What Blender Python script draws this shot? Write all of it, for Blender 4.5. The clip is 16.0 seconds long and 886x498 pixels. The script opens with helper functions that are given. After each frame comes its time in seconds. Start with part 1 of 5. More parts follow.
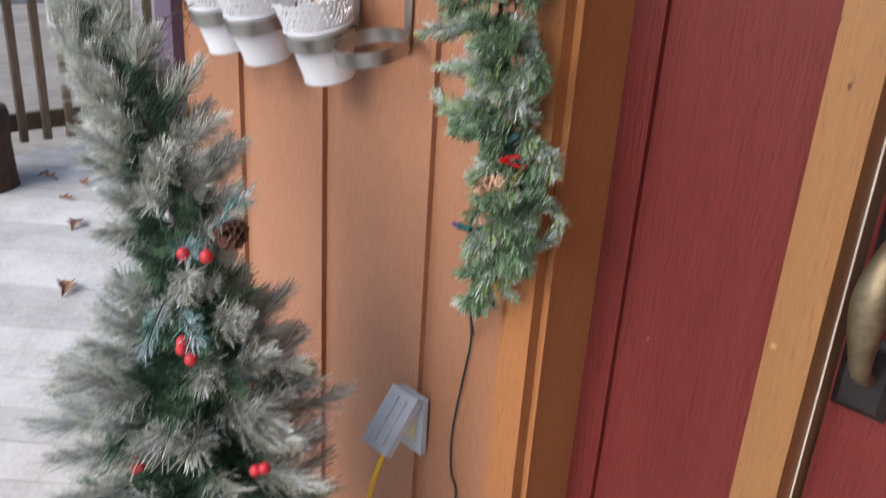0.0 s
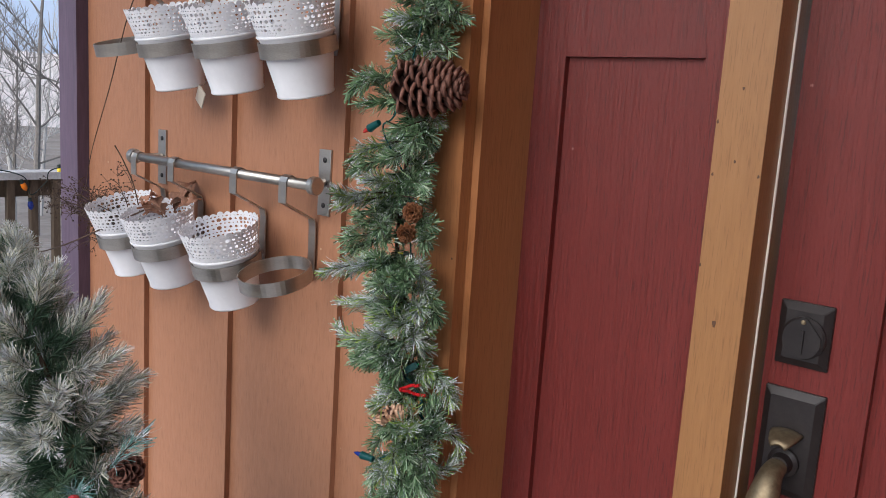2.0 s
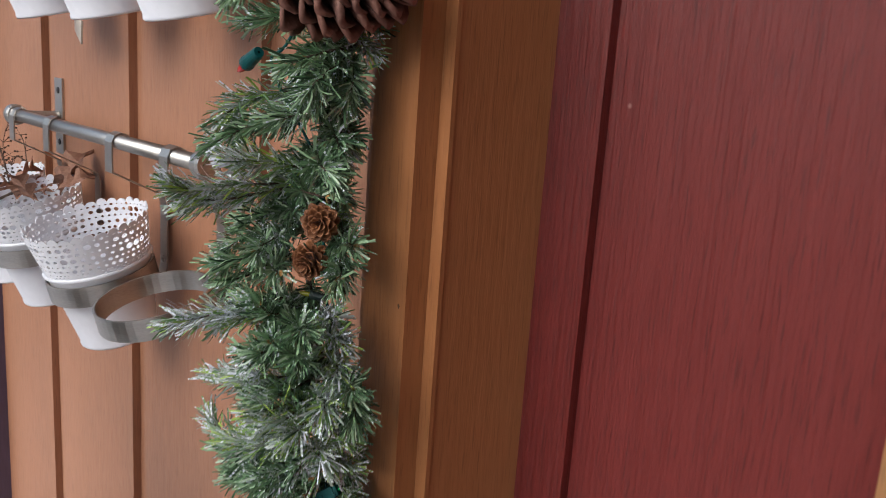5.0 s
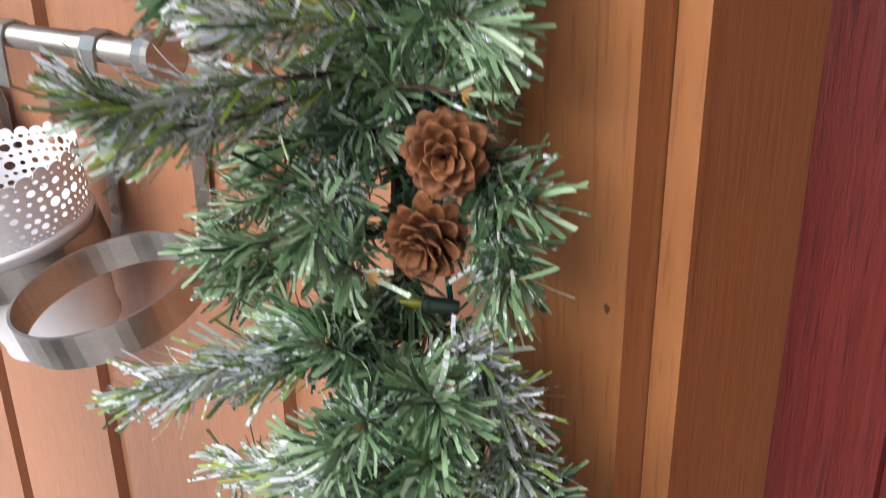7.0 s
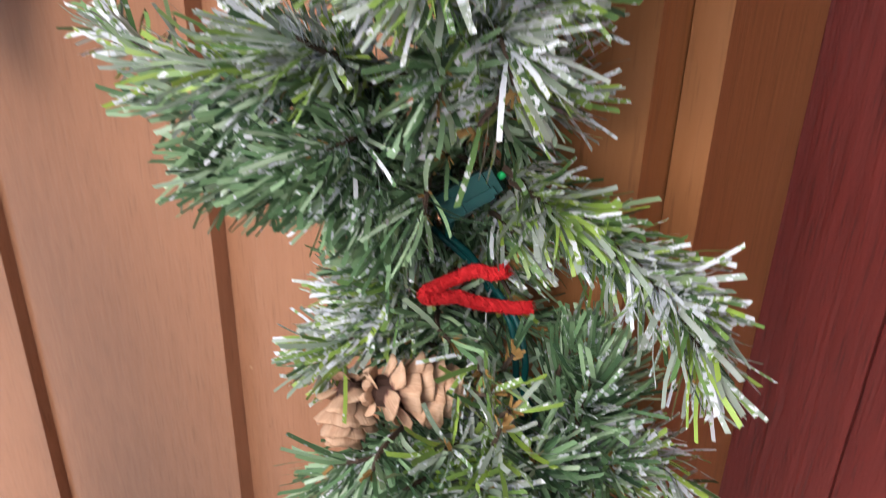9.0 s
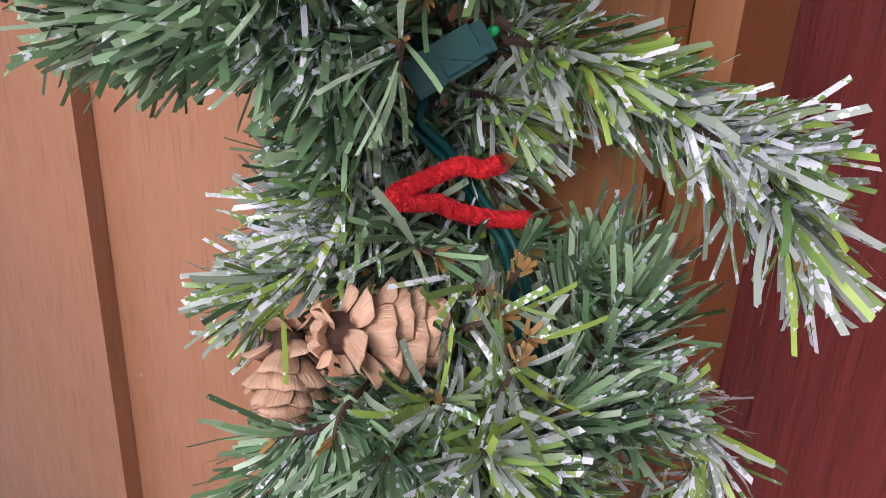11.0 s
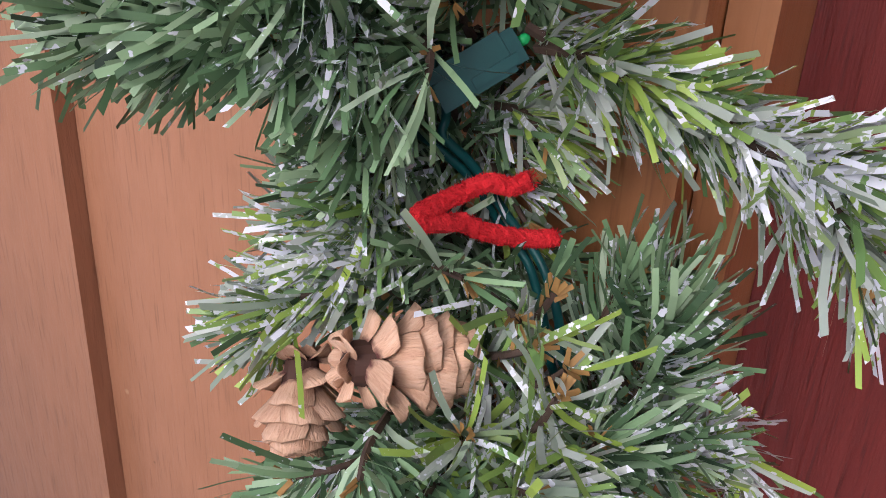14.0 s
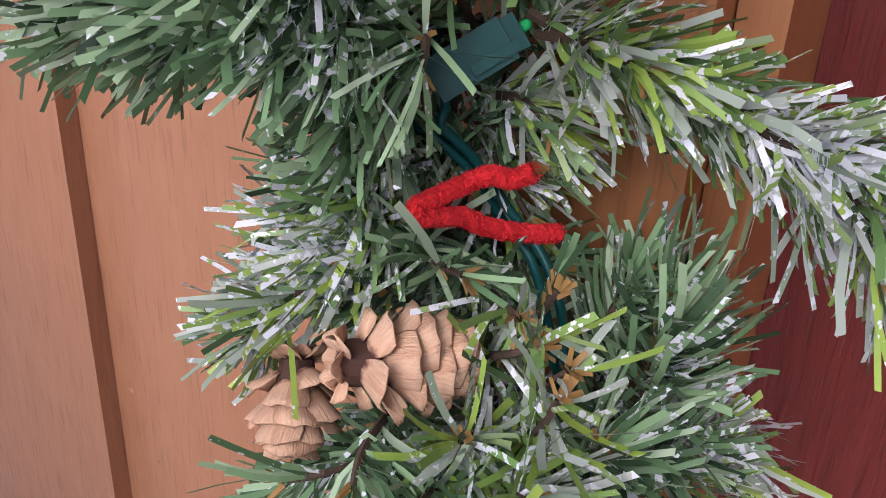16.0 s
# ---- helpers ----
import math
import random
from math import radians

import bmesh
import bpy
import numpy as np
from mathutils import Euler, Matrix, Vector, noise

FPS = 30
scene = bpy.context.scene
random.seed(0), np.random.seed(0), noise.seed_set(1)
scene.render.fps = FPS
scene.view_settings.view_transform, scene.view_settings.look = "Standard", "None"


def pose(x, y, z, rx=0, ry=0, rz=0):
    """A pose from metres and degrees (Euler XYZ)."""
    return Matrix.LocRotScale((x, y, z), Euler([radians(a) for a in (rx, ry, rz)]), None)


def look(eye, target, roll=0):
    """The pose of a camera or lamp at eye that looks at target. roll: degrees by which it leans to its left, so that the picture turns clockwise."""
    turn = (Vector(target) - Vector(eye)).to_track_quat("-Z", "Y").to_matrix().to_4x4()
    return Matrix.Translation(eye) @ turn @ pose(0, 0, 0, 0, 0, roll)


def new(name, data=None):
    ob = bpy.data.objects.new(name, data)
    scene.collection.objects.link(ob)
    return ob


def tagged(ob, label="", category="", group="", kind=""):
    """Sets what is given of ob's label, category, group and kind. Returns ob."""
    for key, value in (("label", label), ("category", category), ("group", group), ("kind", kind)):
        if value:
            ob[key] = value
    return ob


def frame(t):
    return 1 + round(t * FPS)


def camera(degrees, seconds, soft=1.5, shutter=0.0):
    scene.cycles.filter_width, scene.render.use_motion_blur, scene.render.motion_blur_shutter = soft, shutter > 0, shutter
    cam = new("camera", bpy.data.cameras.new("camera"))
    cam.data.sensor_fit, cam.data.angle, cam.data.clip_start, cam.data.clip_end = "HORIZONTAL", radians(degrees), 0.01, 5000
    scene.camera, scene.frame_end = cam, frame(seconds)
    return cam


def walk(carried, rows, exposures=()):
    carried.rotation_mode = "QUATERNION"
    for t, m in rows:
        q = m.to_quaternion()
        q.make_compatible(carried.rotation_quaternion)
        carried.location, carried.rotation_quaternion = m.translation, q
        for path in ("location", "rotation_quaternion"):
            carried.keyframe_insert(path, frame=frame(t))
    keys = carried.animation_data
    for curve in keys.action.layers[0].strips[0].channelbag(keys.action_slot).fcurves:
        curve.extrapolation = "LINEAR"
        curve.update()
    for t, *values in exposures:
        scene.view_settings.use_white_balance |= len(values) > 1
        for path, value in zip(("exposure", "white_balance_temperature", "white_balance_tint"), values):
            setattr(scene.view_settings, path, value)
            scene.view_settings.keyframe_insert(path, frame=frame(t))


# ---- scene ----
# ---- camera ----
cam = camera(56.12, 16.0, 0.7, 0.25)
# seconds, eye (x, y, z), yaw, pitch, roll
ROWS = [
    (0.0, 0.968, -0.899, 1.226, 45.83, -22.23, 3.65),
    (0.3, 0.974, -0.898, 1.285, 43.21, -16.31, 4.38),
    (0.5, 0.977, -0.899, 1.290, 41.90, -14.27, 4.67),
    (1.0, 0.978, -0.895, 1.288, 41.03, -12.57, 4.43),
    (1.5, 0.980, -0.895, 1.296, 40.82, -11.15, 3.97),
    (2.0, 0.991, -0.900, 1.303, 40.62, -9.59, 3.69),
    (2.5, 1.001, -0.907, 1.301, 40.12, -9.70, 3.39),
    (3.0, 0.997, -0.918, 1.288, 39.85, -10.07, 3.19),
    (3.5, 0.981, -0.917, 1.277, 39.40, -10.52, 3.07),
    (4.0, 0.931, -0.822, 1.255, 39.37, -12.06, 2.90),
    (4.2, 0.901, -0.743, 1.246, 40.28, -12.56, 2.78),
    (4.4, 0.844, -0.663, 1.254, 41.05, -13.32, 3.06),
    (4.5, 0.834, -0.602, 1.256, 43.18, -12.78, 3.43),
    (4.7, 0.795, -0.522, 1.278, 45.59, -12.01, 4.30),
    (6.8, 0.4302, -0.3032, 1.2484, 43.15, -19.40, -0.96),
    (7.0, 0.4250, -0.2912, 1.2261, 43.11, -20.07, -0.91),
    (7.5, 0.4276, -0.2741, 1.1783, 45.19, -22.25, -1.35),
    (8.0, 0.4242, -0.2708, 1.1212, 45.27, -23.38, -1.56),
    (8.5, 0.4032, -0.2763, 1.0907, 43.96, -25.65, -1.33),
    (9.0, 0.3837, -0.2734, 1.0467, 37.29, -26.99, 1.44),
    (9.2, 0.3766, -0.2693, 1.0314, 34.81, -28.12, 2.11),
    (11.3, 0.3414, -0.2433, 0.9863, 28.84, -23.86, 3.04),
    (11.5, 0.3419, -0.2390, 0.9855, 29.18, -23.62, 2.81),
    (12.0, 0.3405, -0.2376, 0.9852, 28.71, -23.60, 2.96),
    (12.5, 0.3343, -0.2403, 0.9874, 28.06, -23.94, 3.01),
    (13.0, 0.3280, -0.2420, 0.9861, 27.48, -24.33, 3.16),
    (13.5, 0.3265, -0.2432, 0.9867, 27.28, -24.33, 3.18),
    (14.0, 0.3265, -0.2439, 0.9864, 27.15, -24.28, 3.16),
    (14.5, 0.3276, -0.2435, 0.9858, 27.32, -24.14, 3.13),
    (15.0, 0.3274, -0.2417, 0.9835, 27.29, -24.40, 2.98),
    (15.5, 0.3259, -0.2390, 0.9839, 27.34, -24.60, 3.01),
    (16.0, 0.3265, -0.2372, 0.9830, 28.16, -24.38, 2.77),
]


def aim(x, y, z, yaw, pitch, roll):
    return pose(x, y, z, 0, 0, yaw) @ pose(0, 0, 0, 90 + pitch) @ pose(0, 0, 0, 0, 0, roll)


walk(cam, [(t, aim(*row)) for t, *row in ROWS], [(0.0, 0.14, 5850, 9), (0.5, -0.16, 5800, 10), (4.5, -0.16, 5800, 10), (7.0, 0.5, 5950, 11), (7.5, 0.22, 5950, 11), (8.5, 0.15, 6000, 11), (9.2, 0.35, 6000, 11), (11.5, 0.14, 5800, 21), (16.0, 0.14, 5800, 21)])

# ---- light: overcast day, brighter from the open deck side ----
world = bpy.data.worlds.new("overcast_sky")
scene.world = world
world.use_nodes = True
wn = world.node_tree.nodes
sky = wn.new("ShaderNodeTexSky")
sky.sky_type = "NISHITA"
sky.sun_disc = False
sky.sun_elevation = radians(35)
sky.sun_rotation = radians(181)
sky.dust_density = 4.0
sky.air_density = 1.2
bg = wn["Background"]
world.node_tree.links.new(sky.outputs[0], bg.inputs[0])
bg.inputs[1].default_value = 0.15
sun_data = bpy.data.lights.new("sun", "SUN")
sun_data.energy = 1.9
sun_data.angle = radians(60)
sun_data.color = (1.0, 0.985, 0.96)
sun = new("sun", sun_data)
sun.matrix_world = look((0.1, -6.2, 5.2), (0.2, 0, 0.9))


# ---- materials ----
def material(name, rough=0.6, metal=0.0):
    m = bpy.data.materials.new(name)
    m.use_nodes = True
    b = m.node_tree.nodes["Principled BSDF"]
    b.inputs["Roughness"].default_value = rough
    b.inputs["Metallic"].default_value = metal
    return m, m.node_tree.nodes, m.node_tree.links, b


def ramp(nodes, stops):
    r = nodes.new("ShaderNodeValToRGB")
    e = r.color_ramp.elements
    while len(e) < len(stops):
        e.new(0.5)
    for k, (p, c) in zip(e, stops):
        k.position, k.color = p, (*c, 1)
    return r


def textured(name, dark, mid, light, scale=8.0, stretch=(1, 1, 1), fine=90.0, bump=0.15, rough=0.6, metal=0.0, depth=0.002, grain=0.5, specks=None, cracks=0.0):
    """A surface with broad tone changes, a fine grain and relief, in object space in metres."""
    m, n, l, b = material(name, rough, metal)
    co = n.new("ShaderNodeTexCoord")
    mp = n.new("ShaderNodeMapping")
    mp.inputs["Scale"].default_value = stretch
    l.new(co.outputs["Object"], mp.inputs[0])
    big = n.new("ShaderNodeTexNoise")
    big.inputs["Scale"].default_value = scale
    big.inputs["Detail"].default_value = 4
    small = n.new("ShaderNodeTexNoise")
    small.inputs["Scale"].default_value = fine
    small.inputs["Detail"].default_value = 6
    small.inputs["Roughness"].default_value = 0.65
    l.new(mp.outputs[0], big.inputs["Vector"])
    l.new(mp.outputs[0], small.inputs["Vector"])
    mix = n.new("ShaderNodeMix")
    mix.inputs[0].default_value = grain
    l.new(big.outputs["Fac"], mix.inputs[2])
    l.new(small.outputs["Fac"], mix.inputs[3])
    r = ramp(n, [(0.3, dark), (0.5, mid), (0.72, light)])
    l.new(mix.outputs[0], r.inputs[0])
    tone = r.outputs[0]
    if cracks:                                  # fine dark checks along the grain
        cm = n.new("ShaderNodeMapping")
        cm.inputs["Scale"].default_value = (1, 1, 0.06)
        l.new(co.outputs["Object"], cm.inputs[0])
        cn = n.new("ShaderNodeTexNoise")
        cn.inputs["Scale"].default_value = 560
        cn.inputs["Detail"].default_value = 3
        l.new(cm.outputs[0], cn.inputs["Vector"])
        cr = n.new("ShaderNodeMapRange")
        cr.inputs[1].default_value = 0.56
        cr.inputs[2].default_value = 0.68
        cr.inputs[4].default_value = cracks
        l.new(cn.outputs["Fac"], cr.inputs[0])
        cx = n.new("ShaderNodeMix")
        cx.data_type = "RGBA"
        l.new(cr.outputs[0], cx.inputs[0])
        l.new(tone, cx.inputs[6])
        cx.inputs[7].default_value = (*[0.3 * v for v in dark], 1)
        tone = cx.outputs[2]
    for sc, size, colour in specks or ():        # chips and dents in the stain
        vo = n.new("ShaderNodeTexVoronoi")
        vo.inputs["Scale"].default_value = sc
        l.new(co.outputs["Object"], vo.inputs["Vector"])
        wob = n.new("ShaderNodeMath")
        wob.operation = "MULTIPLY_ADD"
        wob.inputs[1].default_value = 0.05
        l.new(small.outputs["Fac"], wob.inputs[0])
        l.new(vo.outputs["Distance"], wob.inputs[2])
        near = n.new("ShaderNodeMapRange")
        near.inputs[1].default_value = size + 0.02
        near.inputs[2].default_value = size + 0.035
        near.inputs[3].default_value = 0.85
        near.inputs[4].default_value = 0.0
        l.new(wob.outputs[0], near.inputs[0])
        sx = n.new("ShaderNodeMix")
        sx.data_type = "RGBA"
        l.new(near.outputs[0], sx.inputs[0])
        l.new(tone, sx.inputs[6])
        sx.inputs[7].default_value = (*colour, 1)
        tone = sx.outputs[2]
    l.new(tone, b.inputs["Base Color"])
    bp = n.new("ShaderNodeBump")
    bp.inputs["Strength"].default_value = bump
    bp.inputs["Distance"].default_value = depth
    l.new(small.outputs["Fac"], bp.inputs["Height"])
    l.new(bp.outputs[0], b.inputs["Normal"])
    rr = n.new("ShaderNodeMapRange")
    rr.inputs[3].default_value = max(rough - 0.12, 0.05)
    rr.inputs[4].default_value = min(rough + 0.12, 1.0)
    l.new(big.outputs["Fac"], rr.inputs[0])
    l.new(rr.outputs[0], b.inputs["Roughness"])
    return m


def plain(name, colour, rough=0.5, metal=0.0):
    m, n, l, b = material(name, rough, metal)
    b.inputs["Base Color"].default_value = (*colour, 1)
    return m


def needle_material(name, stops, frost, rough=0.45):
    """Plastic strips: each strip its own green, with flecks of white flock."""
    m, n, l, b = material(name, rough)
    geo = n.new("ShaderNodeNewGeometry")
    r = ramp(n, stops)
    r.color_ramp.interpolation = "LINEAR"
    l.new(geo.outputs["Random Per Island"], r.inputs[0])
    co = n.new("ShaderNodeTexCoord")
    nz = n.new("ShaderNodeTexNoise")
    nz.inputs["Scale"].default_value = 460
    nz.inputs["Detail"].default_value = 2
    l.new(co.outputs["Object"], nz.inputs["Vector"])
    big = n.new("ShaderNodeTexNoise")
    big.inputs["Scale"].default_value = 28
    l.new(co.outputs["Object"], big.inputs["Vector"])
    add = n.new("ShaderNodeMath")
    add.operation = "ADD"
    l.new(nz.outputs["Fac"], add.inputs[0])
    half = n.new("ShaderNodeMath")
    half.operation = "MULTIPLY"
    half.inputs[1].default_value = 0.6
    l.new(big.outputs["Fac"], half.inputs[0])
    l.new(half.outputs[0], add.inputs[1])
    dice = n.new("ShaderNodeTexWhiteNoise")                 # some strips carry much flock, most carry little
    dice.noise_dimensions = "1D"
    l.new(geo.outputs["Random Per Island"], dice.inputs["W"])
    share = n.new("ShaderNodeMath")
    share.operation = "MULTIPLY_ADD"
    share.inputs[1].default_value = 0.34
    l.new(dice.outputs["Value"], share.inputs[0])
    l.new(add.outputs[0], share.inputs[2])
    edge = n.new("ShaderNodeMapRange")
    edge.inputs[1].default_value = 1.17 - frost
    edge.inputs[2].default_value = 1.20 - frost
    l.new(share.outputs[0], edge.inputs[0])
    mix = n.new("ShaderNodeMix")
    mix.data_type = "RGBA"
    l.new(edge.outputs[0], mix.inputs[0])
    l.new(r.outputs[0], mix.inputs[6])
    mix.inputs[7].default_value = (0.66, 0.69, 0.76, 1)
    l.new(mix.outputs[2], b.inputs["Base Color"])
    return m


def vary(m, amount):
    """Let pieces that share a mesh differ in tone by Object Info's Random."""
    n, l = m.node_tree.nodes, m.node_tree.links
    b = n["Principled BSDF"]
    src = b.inputs["Base Color"].links[0].from_socket
    info = n.new("ShaderNodeObjectInfo")
    mr = n.new("ShaderNodeMapRange")
    mr.inputs[3].default_value = 1 - amount
    mr.inputs[4].default_value = 1 + amount
    l.new(info.outputs["Random"], mr.inputs[0])
    hsv = n.new("ShaderNodeHueSaturation")
    l.new(src, hsv.inputs["Color"])
    l.new(mr.outputs[0], hsv.inputs["Value"])
    l.new(hsv.outputs[0], b.inputs["Base Color"])
    return m


SIDING = textured("brown_stain_siding", (0.265, 0.118, 0.060), (0.34, 0.158, 0.085), (0.39, 0.188, 0.106), 5, (1, 1, 0.22), 110, 0.45, 0.5, grain=0.5, specks=[(11, 0.018, (0.55, 0.40, 0.26)), (7, 0.012, (0.07, 0.03, 0.015)), (23, 0.012, (0.20, 0.085, 0.04))], cracks=0.28)
TRIM = textured("brown_stain_trim", (0.27, 0.105, 0.036), (0.35, 0.145, 0.052), (0.40, 0.175, 0.07), 7, (1, 1, 0.12), 130, 0.35, 0.45, grain=0.5, specks=[(9, 0.012, (0.07, 0.03, 0.012))], cracks=0.3)
POSTW = textured("ochre_stain_post", (0.235, 0.108, 0.036), (0.29, 0.138, 0.047), (0.335, 0.165, 0.06), 7, (1.5, 1.5, 0.1), 140, 0.35, 0.45, grain=0.5, specks=[(10, 0.016, (0.06, 0.03, 0.012)), (6, 0.02, (0.55, 0.33, 0.14))], cracks=0.3)
RED = textured("oxide_red_door", (0.098, 0.0115, 0.0095), (0.138, 0.0172, 0.0140), (0.168, 0.024, 0.020), 10, (1.6, 1.6, 0.07), 150, 0.8, 0.42, depth=0.003, grain=0.55, specks=[(8, 0.010, (0.45, 0.25, 0.22))], cracks=0.5)
PURPLE = textured("purple_stain_corner", (0.055, 0.038, 0.058), (0.095, 0.066, 0.105), (0.14, 0.10, 0.15), 8, (1, 1, 0.12), 110, 0.3, 0.6)
WHITE_SEAL = plain("white_weatherstrip", (0.82, 0.77, 0.68), 0.6)
DECKW = vary(textured("weathered_deck_board", (0.44, 0.41, 0.39), (0.62, 0.60, 0.58), (0.76, 0.74, 0.73), 6, (1, 1, 1), 70, 0.4, 0.8), 0.15)
RAILW = textured("weathered_rail_wood", (0.065, 0.044, 0.028), (0.12, 0.083, 0.053), (0.19, 0.14, 0.09), 9, (1, 1, 0.2), 80, 0.4, 0.8)
STEEL = textured("brushed_steel", (0.36, 0.34, 0.31), (0.45, 0.43, 0.40), (0.54, 0.52, 0.48), 14, (1, 1, 6), 220, 0.05, 0.38, 1.0)
ENAMEL = textured("white_enamel", (0.66, 0.67, 0.71), (0.72, 0.73, 0.77), (0.76, 0.77, 0.81), 16, (1, 1, 1), 120, 0.03, 0.38, grain=0.3)
BRONZE = textured("dark_bronze", (0.010, 0.008, 0.009), (0.017, 0.0135, 0.014), (0.028, 0.023, 0.023), 30, (1, 1, 1), 160, 0.08, 0.4, 0.2)
BRASS = textured("worn_brass", (0.12, 0.09, 0.055), (0.22, 0.175, 0.11), (0.33, 0.275, 0.185), 26, (1, 1, 1), 160, 0.05, 0.5, 0.8)
GREYPL = textured("grey_plastic", (0.34, 0.37, 0.42), (0.42, 0.45, 0.50), (0.50, 0.53, 0.58), 20, (1, 1, 1), 150, 0.05, 0.5)
YELLOW = plain("yellow_cord_jacket", (0.80, 0.47, 0.01), 0.45)
WIRE_GREEN = textured("green_wire_jacket", (0.003, 0.045, 0.046), (0.004, 0.062, 0.062), (0.007, 0.080, 0.078), 40, (1, 1, 1), 200, 0.03, 0.4)
WIRE_GREEN.node_tree.nodes["Principled BSDF"].inputs["Specular IOR Level"].default_value = 0.25
WIRE_DARK = plain("dark_green_cord", (0.01, 0.022, 0.018), 0.5)
BULB_BLUE = plain("blue_bulb", (0.01, 0.025, 0.2), 0.15)
BULB_RED = plain("red_bulb", (0.5, 0.02, 0.015), 0.15)
BULB_ORANGE = plain("orange_bulb", (0.85, 0.22, 0.01), 0.2)
BULB_YELLOW = plain("yellow_bulb", (0.8, 0.6, 0.02), 0.2)
CHENILLE = textured("red_chenille", (0.45, 0.006, 0.01), (0.68, 0.012, 0.018), (0.80, 0.03, 0.04), 200, (1, 1, 1), 900, 1.0, 0.95, depth=0.001)
BERRY = plain("red_berry", (0.48, 0.025, 0.035), 0.45)
CONE_DARK = vary(textured("brown_cone_scale", (0.10, 0.042, 0.030), (0.17, 0.075, 0.052), (0.28, 0.15, 0.105), 60, (1, 1, 1), 300, 0.4, 0.7), 0.2)
CONE_TAN = vary(textured("tan_cone_scale", (0.42, 0.22, 0.13), (0.60, 0.37, 0.24), (0.72, 0.50, 0.36), 60, (6, 6, 0.35), 330, 0.6, 0.75, depth=0.0012), 0.12)


def dark_root(m, colour, z0, z1):
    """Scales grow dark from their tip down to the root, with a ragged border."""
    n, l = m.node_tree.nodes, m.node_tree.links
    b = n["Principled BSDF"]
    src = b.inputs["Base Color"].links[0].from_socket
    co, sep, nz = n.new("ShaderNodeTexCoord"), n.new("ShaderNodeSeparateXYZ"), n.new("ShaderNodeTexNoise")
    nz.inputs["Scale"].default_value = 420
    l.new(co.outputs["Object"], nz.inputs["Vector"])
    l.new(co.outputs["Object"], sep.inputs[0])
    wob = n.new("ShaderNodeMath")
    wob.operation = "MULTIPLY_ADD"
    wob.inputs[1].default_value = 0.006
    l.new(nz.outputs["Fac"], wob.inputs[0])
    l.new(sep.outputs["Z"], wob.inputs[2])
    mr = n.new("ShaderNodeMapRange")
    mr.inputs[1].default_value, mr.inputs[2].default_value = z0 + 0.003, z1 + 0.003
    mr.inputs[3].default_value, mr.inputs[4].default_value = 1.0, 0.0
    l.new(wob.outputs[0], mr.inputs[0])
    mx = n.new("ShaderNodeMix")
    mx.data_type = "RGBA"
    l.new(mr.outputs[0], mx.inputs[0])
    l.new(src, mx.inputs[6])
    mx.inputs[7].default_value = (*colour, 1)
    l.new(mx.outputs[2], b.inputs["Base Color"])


# scale colour darkens towards the root on the brown and tan cones
dark_root(CONE_DARK, (0.022, 0.008, 0.007), 0.013, 0.024)
dark_root(CONE_TAN, (0.10, 0.028, 0.024), 0.0022, 0.0046)
CONE_RUST = vary(textured("rust_cone_scale", (0.08, 0.026, 0.01), (0.19, 0.072, 0.025), (0.33, 0.145, 0.055), 90, (1, 1, 1), 500, 0.4, 0.65, depth=0.001), 0.25)
CONE_CORE = plain("cone_core", (0.05, 0.02, 0.012), 0.8)
TWIG = textured("brown_twig", (0.03, 0.017, 0.011), (0.06, 0.036, 0.024), (0.10, 0.066, 0.045), 60, (1, 1, 1), 200, 0.3, 0.8)
BUD = plain("ochre_tip_bud", (0.30, 0.17, 0.05), 0.7)
LEAF = vary(textured("dry_leaf", (0.14, 0.06, 0.035), (0.27, 0.13, 0.08), (0.40, 0.23, 0.15), 50, (1, 1, 1), 200, 0.3, 0.75), 0.3)
G_MID, G_LIME = (0.115, 0.215, 0.100), (0.31, 0.44, 0.065)
N_PLAIN = needle_material("green_needles", [(0.0, (0.016, 0.040, 0.018)), (0.35, G_MID), (0.75, (0.23, 0.36, 0.19)), (1.0, (0.38, 0.48, 0.35))], 0.0)
N_FROST = needle_material("frosted_lime_needles", [(0.0, (0.03, 0.06, 0.025)), (0.2, (0.14, 0.26, 0.08)), (0.45, G_LIME), (0.6, (0.20, 0.27, 0.19)), (1.0, (0.43, 0.47, 0.44))], 0.11)
N_TREE = needle_material("frosted_tree_needles", [(0.0, (0.06, 0.11, 0.07)), (0.3, (0.26, 0.30, 0.22)), (0.68, (0.60, 0.59, 0.49)), (1.0, (0.84, 0.82, 0.72))], 0.12, 0.6)
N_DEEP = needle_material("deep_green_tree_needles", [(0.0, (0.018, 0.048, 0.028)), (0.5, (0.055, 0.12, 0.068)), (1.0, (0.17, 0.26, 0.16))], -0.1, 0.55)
N_TEAL = needle_material("teal_pick_needles", [(0.0, (0.04, 0.16, 0.14)), (1.0, (0.20, 0.38, 0.36))], 0.15)
BARK_PALE = textured("pale_bark", (0.42, 0.40, 0.38), (0.58, 0.56, 0.54), (0.70, 0.68, 0.66), 10, (1, 1, 0.3), 40, 0.5, 0.9)
BARK = textured("grey_bark", (0.16, 0.14, 0.125), (0.26, 0.235, 0.215), (0.36, 0.33, 0.31), 10, (1, 1, 0.3), 40, 0.5, 0.9)
# distance haze is mixed into the pale woods and blue hill colours
WOODS = textured("winter_woods_haze_glow", (0.40, 0.36, 0.35), (0.54, 0.50, 0.49), (0.64, 0.60, 0.59), 0.05, (1, 1, 0.4), 0.9, 0.3, 1.0, grain=0.6)
